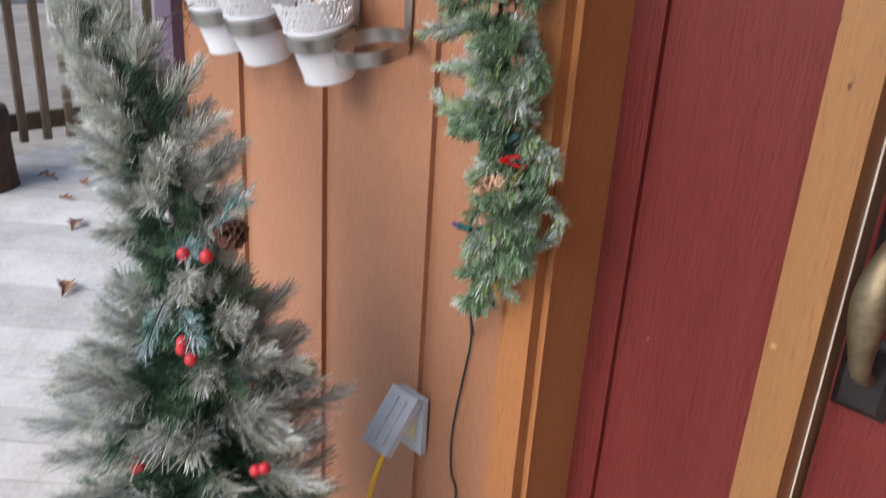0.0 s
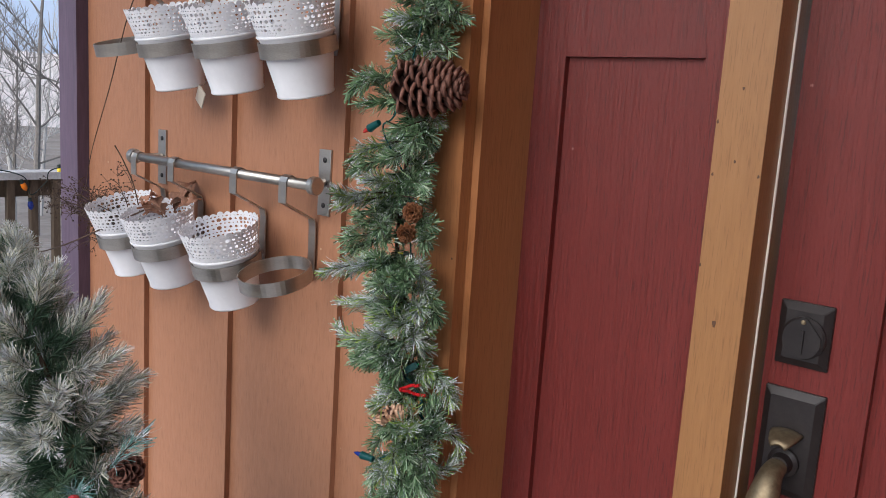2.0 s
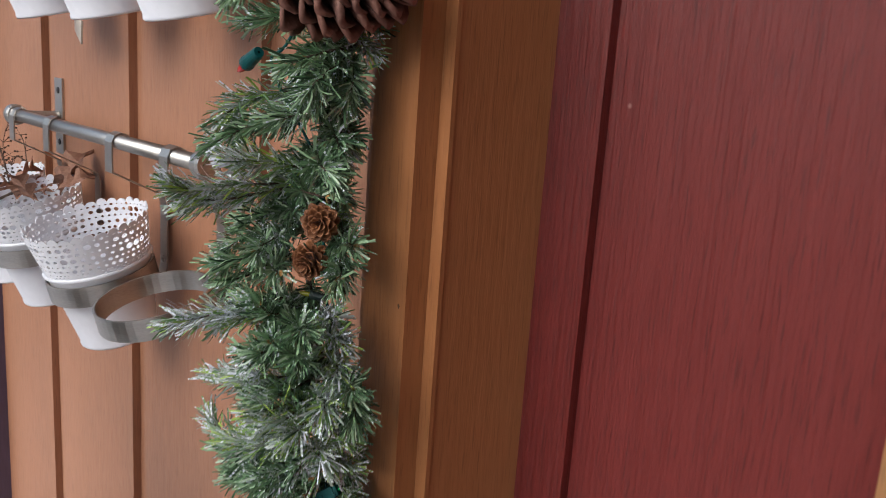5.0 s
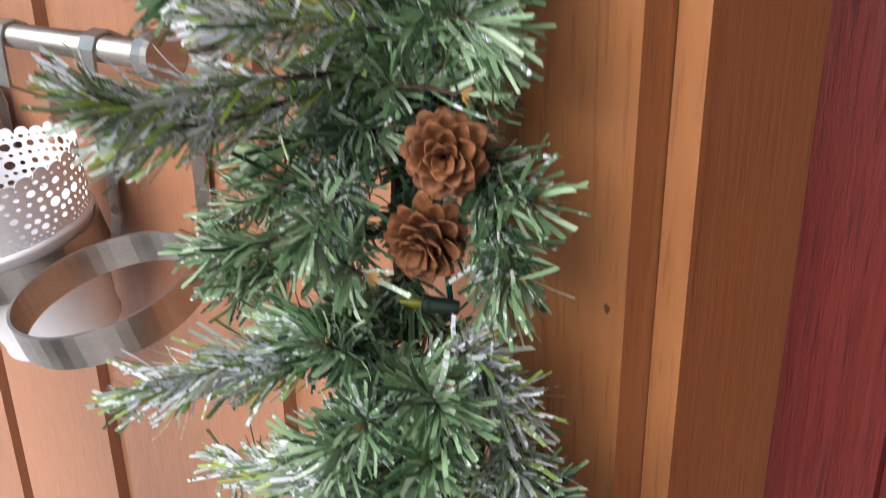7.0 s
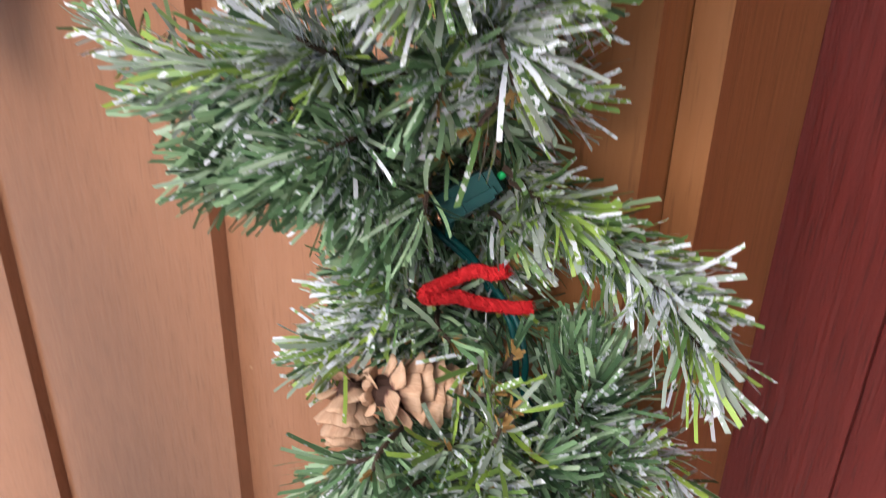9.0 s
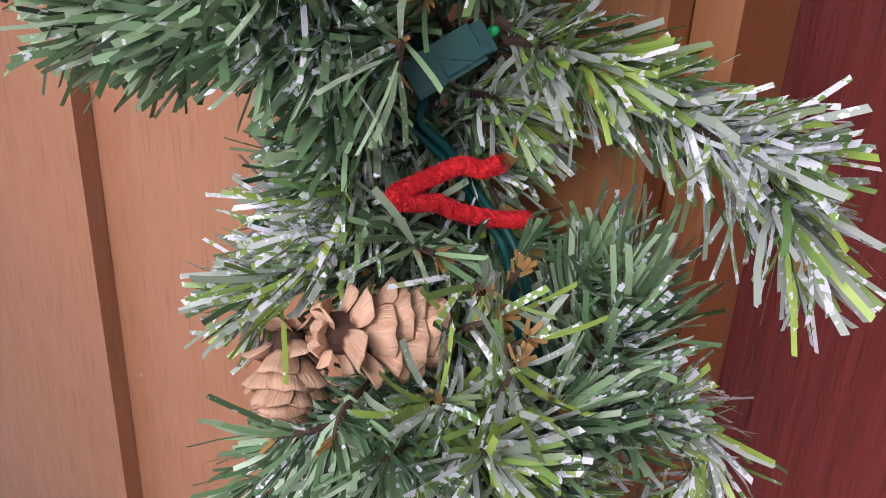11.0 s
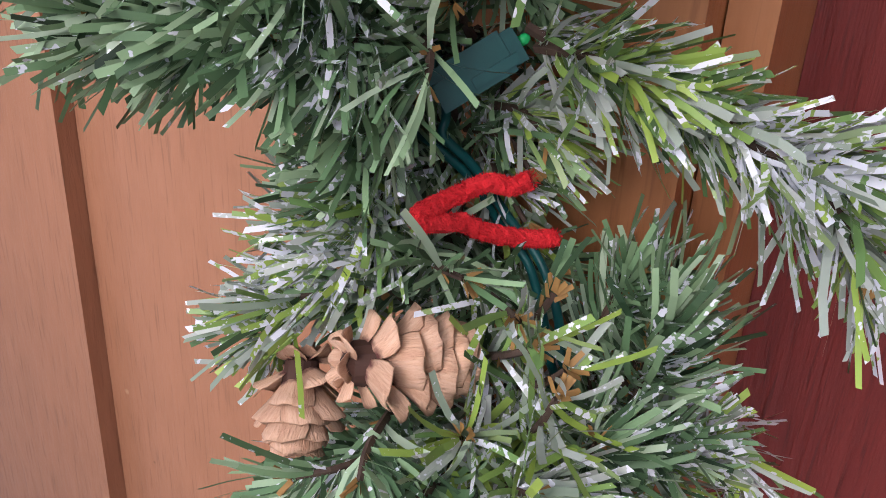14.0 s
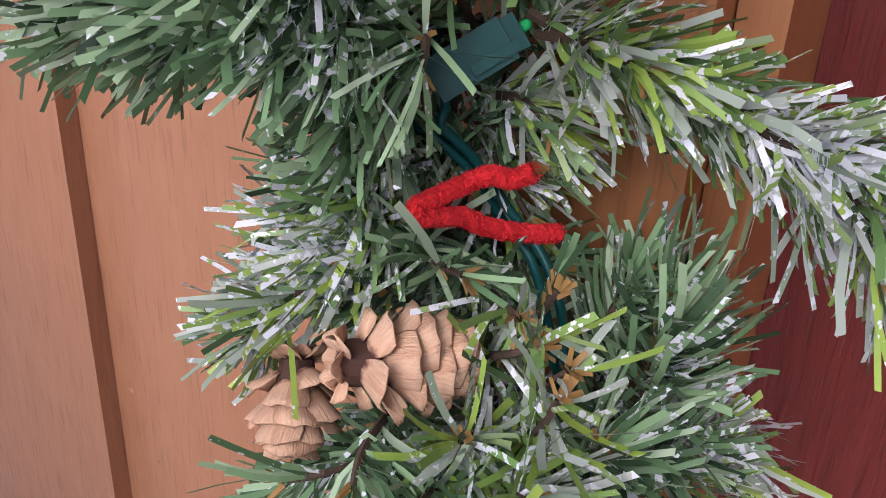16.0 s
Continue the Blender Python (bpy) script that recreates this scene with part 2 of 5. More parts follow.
HILL = textured("far_hill_haze_glow", (0.30, 0.36, 0.46), (0.34, 0.40, 0.50), (0.38, 0.44, 0.54), 0.01, (1, 1, 1), 0.1, 0.1, 1.0)
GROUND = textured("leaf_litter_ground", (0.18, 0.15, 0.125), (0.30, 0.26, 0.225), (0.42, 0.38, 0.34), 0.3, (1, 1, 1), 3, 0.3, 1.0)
for far, colour, glow in ((WOODS, (0.50, 0.46, 0.45), 0.6), (HILL, (0.42, 0.50, 0.62), 0.55)):     # emission added to both, standing in for haze over the distance
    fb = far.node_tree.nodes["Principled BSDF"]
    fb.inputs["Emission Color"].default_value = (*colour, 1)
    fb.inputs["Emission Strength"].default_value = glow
HOUSEW = textured("white_house_siding", (0.76, 0.78, 0.80), (0.82, 0.84, 0.86), (0.86, 0.88, 0.90), 1, (1, 1, 6), 6, 0.1, 0.7)
ROOFM = textured("grey_shingle", (0.08, 0.08, 0.085), (0.13, 0.13, 0.14), (0.2, 0.2, 0.2), 2, (1, 1, 1), 20, 0.2, 0.9)
DARKGLASS = plain("dark_window_glass", (0.03, 0.04, 0.05), 0.08)
BARREL = textured("dark_stump_bark", (0.03, 0.015, 0.011), (0.065, 0.033, 0.022), (0.12, 0.065, 0.042), 18, (1, 1, 0.3), 60, 0.9, 0.9, depth=0.01)
PAPER = plain("clear_label", (0.5, 0.45, 0.38), 0.3)
CEILM = textured("porch_ceiling_paint", (0.45, 0.42, 0.38), (0.5, 0.47, 0.43), (0.55, 0.52, 0.48), 4, (1, 1, 1), 60, 0.1, 0.7)


# ---- mesh helpers ----
def link(name, me, mat, parent=None, label="", matrix=None):
    ob = new(name, me)
    if mat and not me.materials:
        me.materials.append(mat)
    if parent:
        ob.parent = parent
    if matrix is not None:
        ob.matrix_basis = matrix
    return tagged(ob, label) if label else ob


def part(name, bm, mat, parent=None, label="", smooth=False, bevel=0.0):
    if bevel:
        bmesh.ops.bevel(bm, geom=[e for e in bm.edges if e.calc_face_angle(0) > 0.6], offset=bevel, segments=2, affect="EDGES", clamp_overlap=True)
    me = bpy.data.meshes.new(name)
    bm.to_mesh(me)
    bm.free()
    if smooth:
        for p in me.polygons:
            p.use_smooth = True
    return link(name, me, mat, parent, label)


def thing(name, label, category, at=(0, 0, 0), group="", kind=""):
    ob = new(name)
    ob.location = at
    return tagged(ob, label, category, group, kind)


def box(bm, x0, x1, y0, y1, z0, z1, m=None):
    v = [bm.verts.new((x, y, z)) for x in (x0, x1) for y in (y0, y1) for z in (z0, z1)]
    if m is not None:
        for k in v:
            k.co = m @ k.co
    for f in ((0, 1, 3, 2), (4, 6, 7, 5), (0, 4, 5, 1), (2, 3, 7, 6), (0, 2, 6, 4), (1, 5, 7, 3)):
        bm.faces.new([v[i] for i in f])
    return bm


def slab(name, x0, x1, y0, y1, z0, z1, mat, parent=None, label="", bevel=0.002):
    return part(name, box(bmesh.new(), x0, x1, y0, y1, z0, z1), mat, parent, label, bevel=bevel)


def tube(bm, pts, radius, sides=8, taper=None, cap=True):
    """A round tube along pts; radius may be a list."""
    pts = [Vector(p) for p in pts]
    rad = radius if isinstance(radius, (list, tuple)) else [radius] * len(pts)
    rings, side = [], None
    for i, p in enumerate(pts):
        d = (pts[min(i + 1, len(pts) - 1)] - pts[max(i - 1, 0)]).normalized()
        if side is None:
            side = d.orthogonal().normalized()
        side = (side - d * side.dot(d)).normalized()
        up = d.cross(side)
        rings.append([bm.verts.new(p + rad[i] * (math.cos(a) * side + math.sin(a) * up)) for a in [2 * math.pi * k / sides for k in range(sides)]])
    for a, b in zip(rings, rings[1:]):
        for k in range(sides):
            bm.faces.new((a[k], a[(k + 1) % sides], b[(k + 1) % sides], b[k]))
    if cap:
        bm.faces.new(rings[0][::-1])
        bm.faces.new(rings[-1])
    return bm


def lathe(bm, profile, sides=32, at=(0, 0, 0)):
    rings = [[bm.verts.new((at[0] + r * math.cos(2 * math.pi * k / sides), at[1] + r * math.sin(2 * math.pi * k / sides), at[2] + z)) for k in range(sides)] for r, z in profile]
    for a, b in zip(rings, rings[1:]):
        for k in range(sides):
            bm.faces.new((a[k], a[(k + 1) % sides], b[(k + 1) % sides], b[k]))
    return rings


def spline(points, steps=8):
    """Catmull-Rom through the points."""
    p = [Vector(q) for q in points]
    p = [p[0] * 2 - p[1]] + p + [p[-1] * 2 - p[-2]]
    out = []
    for i in range(1, len(p) - 2):
        for k in range(steps):
            t = k / steps
            out.append(0.5 * ((2 * p[i]) + (p[i + 1] - p[i - 1]) * t + (2 * p[i - 1] - 5 * p[i] + 4 * p[i + 1] - p[i + 2]) * t * t + (3 * p[i] - p[i - 1] - 3 * p[i + 1] + p[i + 2]) * t ** 3))
    out.append(p[-2])
    return out


def mesh_from(name, verts, faces, mats):
    me = bpy.data.meshes.new(name)
    me.from_pydata([tuple(v) for v in verts], [], faces)
    for m in mats:
        me.materials.append(m)
    return me


# ---- the house front ----
# grooved plywood siding: flat boards between 38 mm wide recessed channels
GROOVES = [-0.6096, -0.3048, 0.0]
wall = tagged(new("wall_front"), "brown-stained grooved wood siding wall", "wall", kind="structure")
slab("wall_core", -0.93, 0.30, 0.012, 0.14, -0.05, 2.5, SIDING, wall, bevel=0)
edges = [-0.853] + [g for g in GROOVES] + [0.262]
for a, b in zip(edges, edges[1:]):
    left = a if a == edges[0] else a + 0.0365
    slab("board", left, b - 0.0015, 0.0, 0.0125, -0.05, 2.5, SIDING, wall, bevel=0.0025)
    if b in GROOVES:
        slab("groove_floor", b - 0.001, b + 0.036, 0.0108, 0.0119, -0.05, 2.5, SIDING, wall, bevel=0)
corner = tagged(new("trim_corner"), "dark purple stained corner trim board", "trim", kind="structure")
slab("corner_board", -0.937, -0.853, -0.027, 0.012, -0.05, 2.5, PURPLE, corner, bevel=0.003)
slab("corner_return", -0.9372, -0.93, 0.0125, 0.3, -0.05, 2.5, PURPLE, corner, bevel=0.001)
side = tagged(new("wall_side"), "brown-stained side wall of the house", "wall", kind="structure")
slab("side_wall", -0.929, -0.80, 0.141, 5.0, -0.05, 2.5, SIDING, side, bevel=0)

# brick mould, jamb and side panel of the doorway
casing = tagged(new("trim_door_casing"), "brown-stained moulded door casing", "trim", kind="structure")
slab("casing_edge", 0.2205, 0.234, -0.040, 0.011, -0.02, 2.2, TRIM, casing, bevel=0.003)
slab("casing_bead", 0.2345, 0.2415, -0.046, 0.011, -0.02, 2.2, TRIM, casing, bevel=0.002)
slab("casing_face", 0.242, 0.290, -0.0545, 0.011, -0.02, 2.2, TRIM, casing, bevel=0.003)
jamb = tagged(new("door_frame"), "brown-stained door jamb with deep reveal", "door frame", kind="structure")
slab("jamb", 0.2905, 0.3005, -0.029, 0.139, -0.02, 2.2, TRIM, jamb, bevel=0.002)
slab("jamb_lip", 0.2905, 0.3022, -0.0335, -0.0292, -0.02, 2.2, TRIM, jamb, bevel=0.001)
slab("mullion_post", 0.599, 0.6565, 0.014, 0.139, -0.02, 2.2, POSTW, jamb, "ochre-stained square mullion post", bevel=0.003)
slab("weatherstrip", 0.6567, 0.6588, 0.0605, 0.0632, -0.02, 2.2, WHITE_SEAL, jamb, "off-white weatherstrip along the post", bevel=0.001)
slab("head_jamb", 0.3024, 1.65, -0.029, 0.139, 2.07, 2.2, TRIM, jamb, bevel=0.002)
slab("threshold", 0.3007, 1.65, -0.03, 0.139, -0.045, -0.001, BRONZE, jamb, bevel=0.003)

KNOT = textured("dark_knot", (0.05, 0.02, 0.008), (0.085, 0.036, 0.014), (0.15, 0.07, 0.028), 160, (1, 1, 1), 500, 0.3, 0.6)


def knot(parent, x, y, z, w, h):
    """A shallow dark knot in the wood's face."""
    bm = bmesh.new()
    ring = [bm.verts.new((x + w * math.cos(a) * (1 + 0.25 * math.sin(3 * a + x * 90)), y, z + h * math.sin(a) * (1 + 0.2 * math.cos(2 * a + z * 70)))) for a in [2 * math.pi * k / 14 for k in range(14)]]
    mid = bm.verts.new((x, y - 0.0002, z))
    for k in range(14):
        bm.faces.new((ring[k], ring[(k + 1) % 14], mid))
    bmesh.ops.recalc_face_normals(bm, faces=bm.faces)
    part("knot", bm, KNOT, parent)


for kx, kz in [[0.626, 1.265], [0.626, 1.345], [0.601, 1.308], [0.654, 1.251], [0.602, 1.249], [0.6, 1.144]]:
    knot(jamb, kx, 0.0136, kz, 0.0013, 0.0022)
knot(jamb, 0.6245, 0.0136, 1.0785, 0.0022, 0.0050)
knot(casing, 0.2830, -0.0549, 1.104, 0.0012, 0.0018)
panel = tagged(new("side_panel"), "oxide-red wooden side panel beside the door", "door panel", kind="structure")
slab("stile", 0.3007, 0.3495, 0.078, 0.12, 0.0, 2.068, RED, panel)
slab("stile", 0.5495, 0.5985, 0.078, 0.12, 0.0, 2.068, RED, panel)
slab("rail", 0.3497, 0.5493, 0.078, 0.12, 1.383, 1.52, RED, panel)
slab("rail", 0.3497, 0.5493, 0.078, 0.12, 0.0, 0.22, RED, panel)
slab("rail", 0.3497, 0.5493, 0.078, 0.12, 1.95, 2.068, RED, panel)
slab("inset_panel", 0.3497, 0.5493, 0.088, 0.118, 0.2205, 1.3828, RED, panel, bevel=0)
slab("inset_panel", 0.3497, 0.5493, 0.088, 0.118, 1.5205, 1.9495, RED, panel, bevel=0)

door = tagged(new("door_1"), "oxide-red panelled wooden front door, closed", "door", kind="structure")
slab("stile", 0.6640, 0.782, 0.081, 0.125, 0.0, 2.066, RED, door)
slab("stile", 1.455, 1.57, 0.081, 0.125, 0.0, 2.066, RED, door)
for z0, z1 in ((0.0, 0.24), (1.30, 1.42), (1.95, 2.066)):
    slab("rail", 0.7822, 1.4548, 0.081, 0.125, z0, z1, RED, door)
for z0, z1 in ((0.2405, 1.2995), (1.4205, 1.9495)):
    slab("inset_panel", 0.7822, 1.4548, 0.093, 0.12, z0, z1, RED, door, bevel=0)


def plate(name, x0, x1, z0, z1, y_face, thick, mat, parent, label=""):
    """A hardware plate with a wide chamfer round its face."""
    bm = bmesh.new()
    c = 0.009
    back = [bm.verts.new(p) for p in ((x0, y_face, z0), (x1, y_face, z0), (x1, y_face, z1), (x0, y_face, z1))]
    mid = [bm.verts.new((v.co.x, y_face - thick * 0.45, v.co.z)) for v in back]
    front = [bm.verts.new((x, y_face - thick, z)) for x, z in ((x0 + c, z0 + c), (x1 - c, z0 + c), (x1 - c, z1 - c), (x0 + c, z1 - c))]
    for a, b in ((back, mid), (mid, front)):
        for k in range(4):
            bm.faces.new((a[k], a[(k + 1) % 4], b[(k + 1) % 4], b[k]))
    bm.faces.new(front)
    bmesh.ops.recalc_face_normals(bm, faces=bm.faces)
    return part(name, bm, mat, parent, label, bevel=0.0008)


def disc_y(bm, x, z, y_back, profile, sides=28):
    """Turned piece round an axis along -y: profile of (radius, height)."""
    rings = [[bm.verts.new((x + r * math.cos(2 * math.pi * k / sides), y_back - h, z + r * math.sin(2 * math.pi * k / sides))) for k in range(sides)] for r, h in profile]
    for a, b in zip(rings, rings[1:]):
        for k in range(sides):
            bm.faces.new((a[k], a[(k + 1) % sides], b[(k + 1) % sides], b[k]))
    bm.faces.new(rings[-1])
    bmesh.ops.recalc_face_normals(bm, faces=bm.faces)
    return bm


deadbolt = thing("deadbolt", "dark bronze square deadbolt with a swing keyhole cover", "lock")
plate("lock_plate", 0.6765, 0.7355, 1.036, 1.111, 0.0808, 0.011, BRONZE, deadbolt)
part("cylinder", disc_y(bmesh.new(), 0.708, 1.072, 0.0698, [(0.0245, 0), (0.0245, 0.004), (0.022, 0.006)]), BRONZE, deadbolt, smooth=False)
bm = bmesh.new()
tear = [bm.verts.new((0.708 + 0.021 * math.sin(a) * (1 if math.cos(a) < 0.2 else 1.15 - 0.75 * math.cos(a)), 0.0632, 1.070 + 0.021 * math.cos(a) * (1.32 if math.cos(a) > 0 else 1))) for a in [2 * math.pi * k / 28 for k in range(28)]]
bm.faces.new(tear)
ex = bmesh.ops.extrude_face_region(bm, geom=bm.faces[:])
bmesh.ops.translate(bm, verts=[g for g in ex["geom"] if isinstance(g, bmesh.types.BMVert)], vec=(0, -0.003, 0))
bmesh.ops.recalc_face_normals(bm, faces=bm.faces)
part("keyhole_cover", bm, BRONZE, deadbolt, bevel=0.0006)
part("grip_ridge", box(bmesh.new(), 0.7055, 0.7105, 0.0575, 0.0604, 1.055, 1.082), BRONZE, deadbolt, bevel=0.001)
part("rivet", disc_y(bmesh.new(), 0.708, 1.0915, 0.0602, [(0.0028, 0), (0.0028, 0.0012), (0.0015, 0.002)], 12), BRASS, deadbolt)

handleset = thing("door_handle_set", "dark bronze door handle set with worn brass grip", "door handle")
plate("upper_plate", 0.671, 0.7395, 0.878, 1.007, 0.0808, 0.010, BRONZE, handleset)
plate("lower_plate", 0.668, 0.732, 0.69, 0.792, 0.0808, 0.010, BRONZE, handleset)
bm = bmesh.new()
rows_ = []
for i in range(7):
    u = i / 6
    rows_.append([bm.verts.new((0.7045 + (k - 4) / 4 * 0.018 * math.sqrt(max(1 - (0.9 * u) ** 2, 0.04)), 0.0705 - 0.030 * u, 0.962 + 0.002 * u - 0.012 * u * u - 0.004 * ((k - 4) / 4) ** 2)) for k in range(9)])
for a, b in zip(rows_, rows_[1:]):
    for k in range(8):
        bm.faces.new((a[k], a[k + 1], b[k + 1], b[k]))
ex = bmesh.ops.extrude_face_region(bm, geom=bm.faces[:])
bmesh.ops.translate(bm, verts=[g for g in ex["geom"] if isinstance(g, bmesh.types.BMVert)], vec=(0, 0, -0.003))
bmesh.ops.recalc_face_normals(bm, faces=bm.faces)
part("thumb_piece", bm, BRASS, handleset, "worn brass thumb latch", smooth=True)
part("grip_collar", disc_y(bmesh.new(), 0.7045, 0.921, 0.0708, [(0.0175, 0), (0.0175, 0.005), (0.013, 0.008), (0.011, 0.02)]), BRONZE, handleset, smooth=False)
grip_path = spline([(0.7045, 0.062, 0.921), (0.7045, 0.032, 0.914), (0.7045, 0.015, 0.880), (0.7045, 0.012, 0.835), (0.7045, 0.026, 0.785), (0.7045, 0.045, 0.755), (0.7045, 0.072, 0.74)], 6)
bm = bmesh.new()
prof = []
for i, p in enumerate(grip_path):
    u = i / (len(grip_path) - 1)
    prof.append(0.0095 + 0.0085 * math.exp(-((u - 0.42) / 0.2) ** 2))
tube(bm, grip_path, prof, 18)
for v in bm.verts:
    v.co.x = 0.7035 + (v.co.x - 0.7045) * 1.22
part("grip", bm, BRASS, handleset, "worn brass swan-neck grip", smooth=True)

# plain siding round the door, then an unseen wall and soffit that shade it
wall_f = tagged(new("wall_front_right"), "brown-stained siding beside the door", "wall", kind="structure")
slab("siding_right", 1.575, 1.7495, 0.0, 0.139, -0.05, 2.5, SIDING, wall_f, bevel=0)
slab("siding_over", 0.263, 1.5745, 0.0, 0.139, 2.202, 2.5, SIDING, wall_f, bevel=0)
# added out of view: shades the door, bounces warm light into the reveal
wall_r = tagged(new("wall_right_shade"), "unseen brown siding wall added to shade the door", "wall", kind="structure")
slab("shade_wall_siding", 1.75, 1.89, -1.2, 0.139, -0.05, 2.5, SIDING, wall_r, bevel=0)
# unseen cover over the house; overhang sized to darken the upper wall
ceil = slab("ceiling", -0.95, 1.9, -1.2, 5.0, 2.502, 2.6, CEILM, bevel=0)
tagged(ceil, "unseen soffit added to shade the upper wall and door", "ceiling", kind="structure")

# ---- deck, railing and the outside ----
DECK = -0.05


def deck():
    floor = tagged(new("floor"), "weathered pale grey diagonal deck boards", "deck floor", kind="structure")
    slab("joist_bed", -3.45, 1.75, -2.6, 5.0, DECK - 0.2, DECK - 0.03, RAILW, floor, bevel=0)
    d, nrm = Vector((0.7071, 0.7071, 0)), Vector((-0.7071, 0.7071, 0))
    rest = bmesh.new()
    boards = []
    k = -40
    while k * 0.143 < 6.5:
        off = k * 0.143
        k += 1
        # clip the diagonal strip to the deck's rectangle
        lo, hi = -9.0, 9.0
        for ax, (a, b) in ((0, (-3.45, 1.745)), (1, (-2.6, 5.0))):
            o = nrm[ax] * off
            t0, t1 = (a - o) / d[ax], (b - o) / d[ax]
            lo, hi = max(lo, min(t0, t1)), min(hi, max(t0, t1))
        if hi - lo < 0.15:
            continue
        boards.append((off, lo, hi))
    for off, lo, hi in boards:
        bm = bmesh.new()
        w = 0.0665
        m = Matrix.Translation(nrm * off) @ Matrix.Rotation(math.radians(45), 4, "Z")
        box(bm, lo, hi, -w, w, DECK - 0.029, DECK + random.uniform(-0.0015, 0.0015), m)
        part("deck_board", bm, DECKW, floor, bevel=0.003)


def railing():
    r = thing("deck_railing", "weathered brown wooden deck railing with square balusters", "railing", (-3.4, 0.9, DECK))
    def piece(name, x0, x1, y0, y1, z0, z1):
        return slab(name, x0, x1, y0, y1, z0, z1, RAILW, r, bevel=0.004)
    slab("cap_rail", -0.07, 0.07, -3.4, 3.9, 0.865, 0.902, DECKW, r, "weathered grey flat cap rail", bevel=0.004)
    piece("top_rail", -0.019, 0.019, -3.4, 3.9, 0.775, 0.8645)
    piece("bottom_rail", -0.019, 0.019, -3.4, 3.9, 0.13, 0.215)
    for y in (-3.3, -1.5, 0.42, 2.2, 3.8):
        piece("post", -0.045, 0.045, y - 0.045, y + 0.045, -0.2, 0.8648)
    y = -3.15
    while y < 3.7:
        piece("baluster", 0.0195, 0.055, y - 0.0175, y + 0.0175, 0.08, 0.8645)
        y += 0.1135
    return r


deck()
railing()


def string_bulb(at, mat, label):
    b = thing("string_light", label, "string light", at)
    bm = bmesh.new()
    lathe(bm, [(0.001, -0.045), (0.011, -0.035), (0.015, -0.02), (0.012, -0.003), (0.008, 0.0)], 12)
    part("bulb", bm, mat, b, smooth=True)
    bm = bmesh.new()
    lathe(bm, [(0.0085, -0.001), (0.0085, 0.018), (0.001, 0.019)], 10)
    part("socket", bm, WIRE_DARK, b)
    b.rotation_euler = (random.uniform(-0.5, 0.5), random.uniform(-0.5, 0.5), 0)
    return b


string_bulb((-3.32, 0.86, 0.80), BULB_ORANGE, "orange string light bulb hanging on the deck railing")
string_bulb((-3.33, 0.90, 0.705), BULB_BLUE, "blue string light bulb hanging below the rail")
string_bulb((-3.35, 0.66, 0.875), BULB_RED, "red string light bulb lying on the railing cap")
string_bulb((-3.35, 1.06, 0.87), BULB_YELLOW, "yellow string light bulb on the railing cap")
string_bulb((-3.33, 0.64, 0.73), BULB_YELLOW, "yellow string light bulb below the rail")
bm = bmesh.new()
tube(bm, spline([(-3.335, -0.3, 0.872), (-3.34, 0.3, 0.862), (-3.33, 0.66, 0.875), (-3.315, 0.86, 0.835), (-3.32, 0.9, 0.74), (-3.33, 0.98, 0.80), (-3.33, 1.06, 0.875), (-3.335, 1.6, 0.862)], 8), 0.003, 6)
tagged(part("draped_light_cord", bm, WIRE_DARK), "dark green light cord draped along the railing", "cord")

stump = thing("wood_stump", "dark reddish-brown bark-covered stump on the deck", "stump", (-3.02, 0.06, DECK))
bm = bmesh.new()
rings = lathe(bm, [(0.155, 0.0), (0.15, 0.06), (0.142, 0.2), (0.146, 0.33), (0.138, 0.36), (0.09, 0.365), (0.001, 0.366)], 30)
for v in bm.verts:
    s = 1 + 0.07 * noise.noise(Vector((v.co.x * 14, v.co.y * 14, v.co.z * 3)))
    v.co.x *= s
    v.co.y *= s
part("bark", bm, BARREL, stump, smooth=True)


def oak_leaf_mesh(name):
    """A dry curled oak leaf with lobes, 9 cm long."""
    bm = bmesh.new()
    n = 10
    mid, l, r = [], [], []
    for i in range(n + 1):
        u = i / n
        w = 0.022 * math.sin(math.pi * min(u * 1.05, 1)) * (1 + 0.55 * math.cos(u * 19)) + 0.001
        z = 0.012 * math.sin(u * 3) + 0.004 * math.sin(u * 11)
        mid.append(bm.verts.new((u * 0.09, 0, z)))
        l.append(bm.verts.new((u * 0.09 + 0.006, w, z + 0.35 * w + 0.003 * math.sin(i * 2.1))))
        r.append(bm.verts.new((u * 0.09 + 0.006, -w, z + 0.5 * w + 0.003 * math.cos(i * 1.7))))
    for i in range(n):
        bm.faces.new((mid[i], mid[i + 1], l[i + 1], l[i]))
        bm.faces.new((r[i], r[i + 1], mid[i + 1], mid[i]))
    me = bpy.data.meshes.new(name)
    bm.to_mesh(me)
    bm.free()
    me.materials.append(LEAF)
    return me


LEAF_ME = oak_leaf_mesh("leaf")
rnd = random.Random(4)
spots = [(-1.70, -0.06), (-1.78, -0.02), (-1.55, -0.62), (-1.35, -0.75), (-1.22, -0.60), (-2.2, -0.15), (-2.9, 0.35), (-2.75, 0.42), (-2.6, 0.30), (-2.35, 0.25), (-1.1, -0.72), (-2.0, -0.4), (-2.75, 0.6), (-1.9, 0.3)]
for x, y in spots:
    lf = link("dry_leaf", LEAF_ME, None, matrix=pose(x, y, DECK + 0.004, rnd.uniform(-12, 12), rnd.uniform(-10, 10), rnd.uniform(0, 360)) @ Matrix.Scale(rnd.uniform(0.8, 1.3), 4))
    tagged(lf, "curled brown dry oak leaf lying on the deck", "leaf", "leaves on the deck")


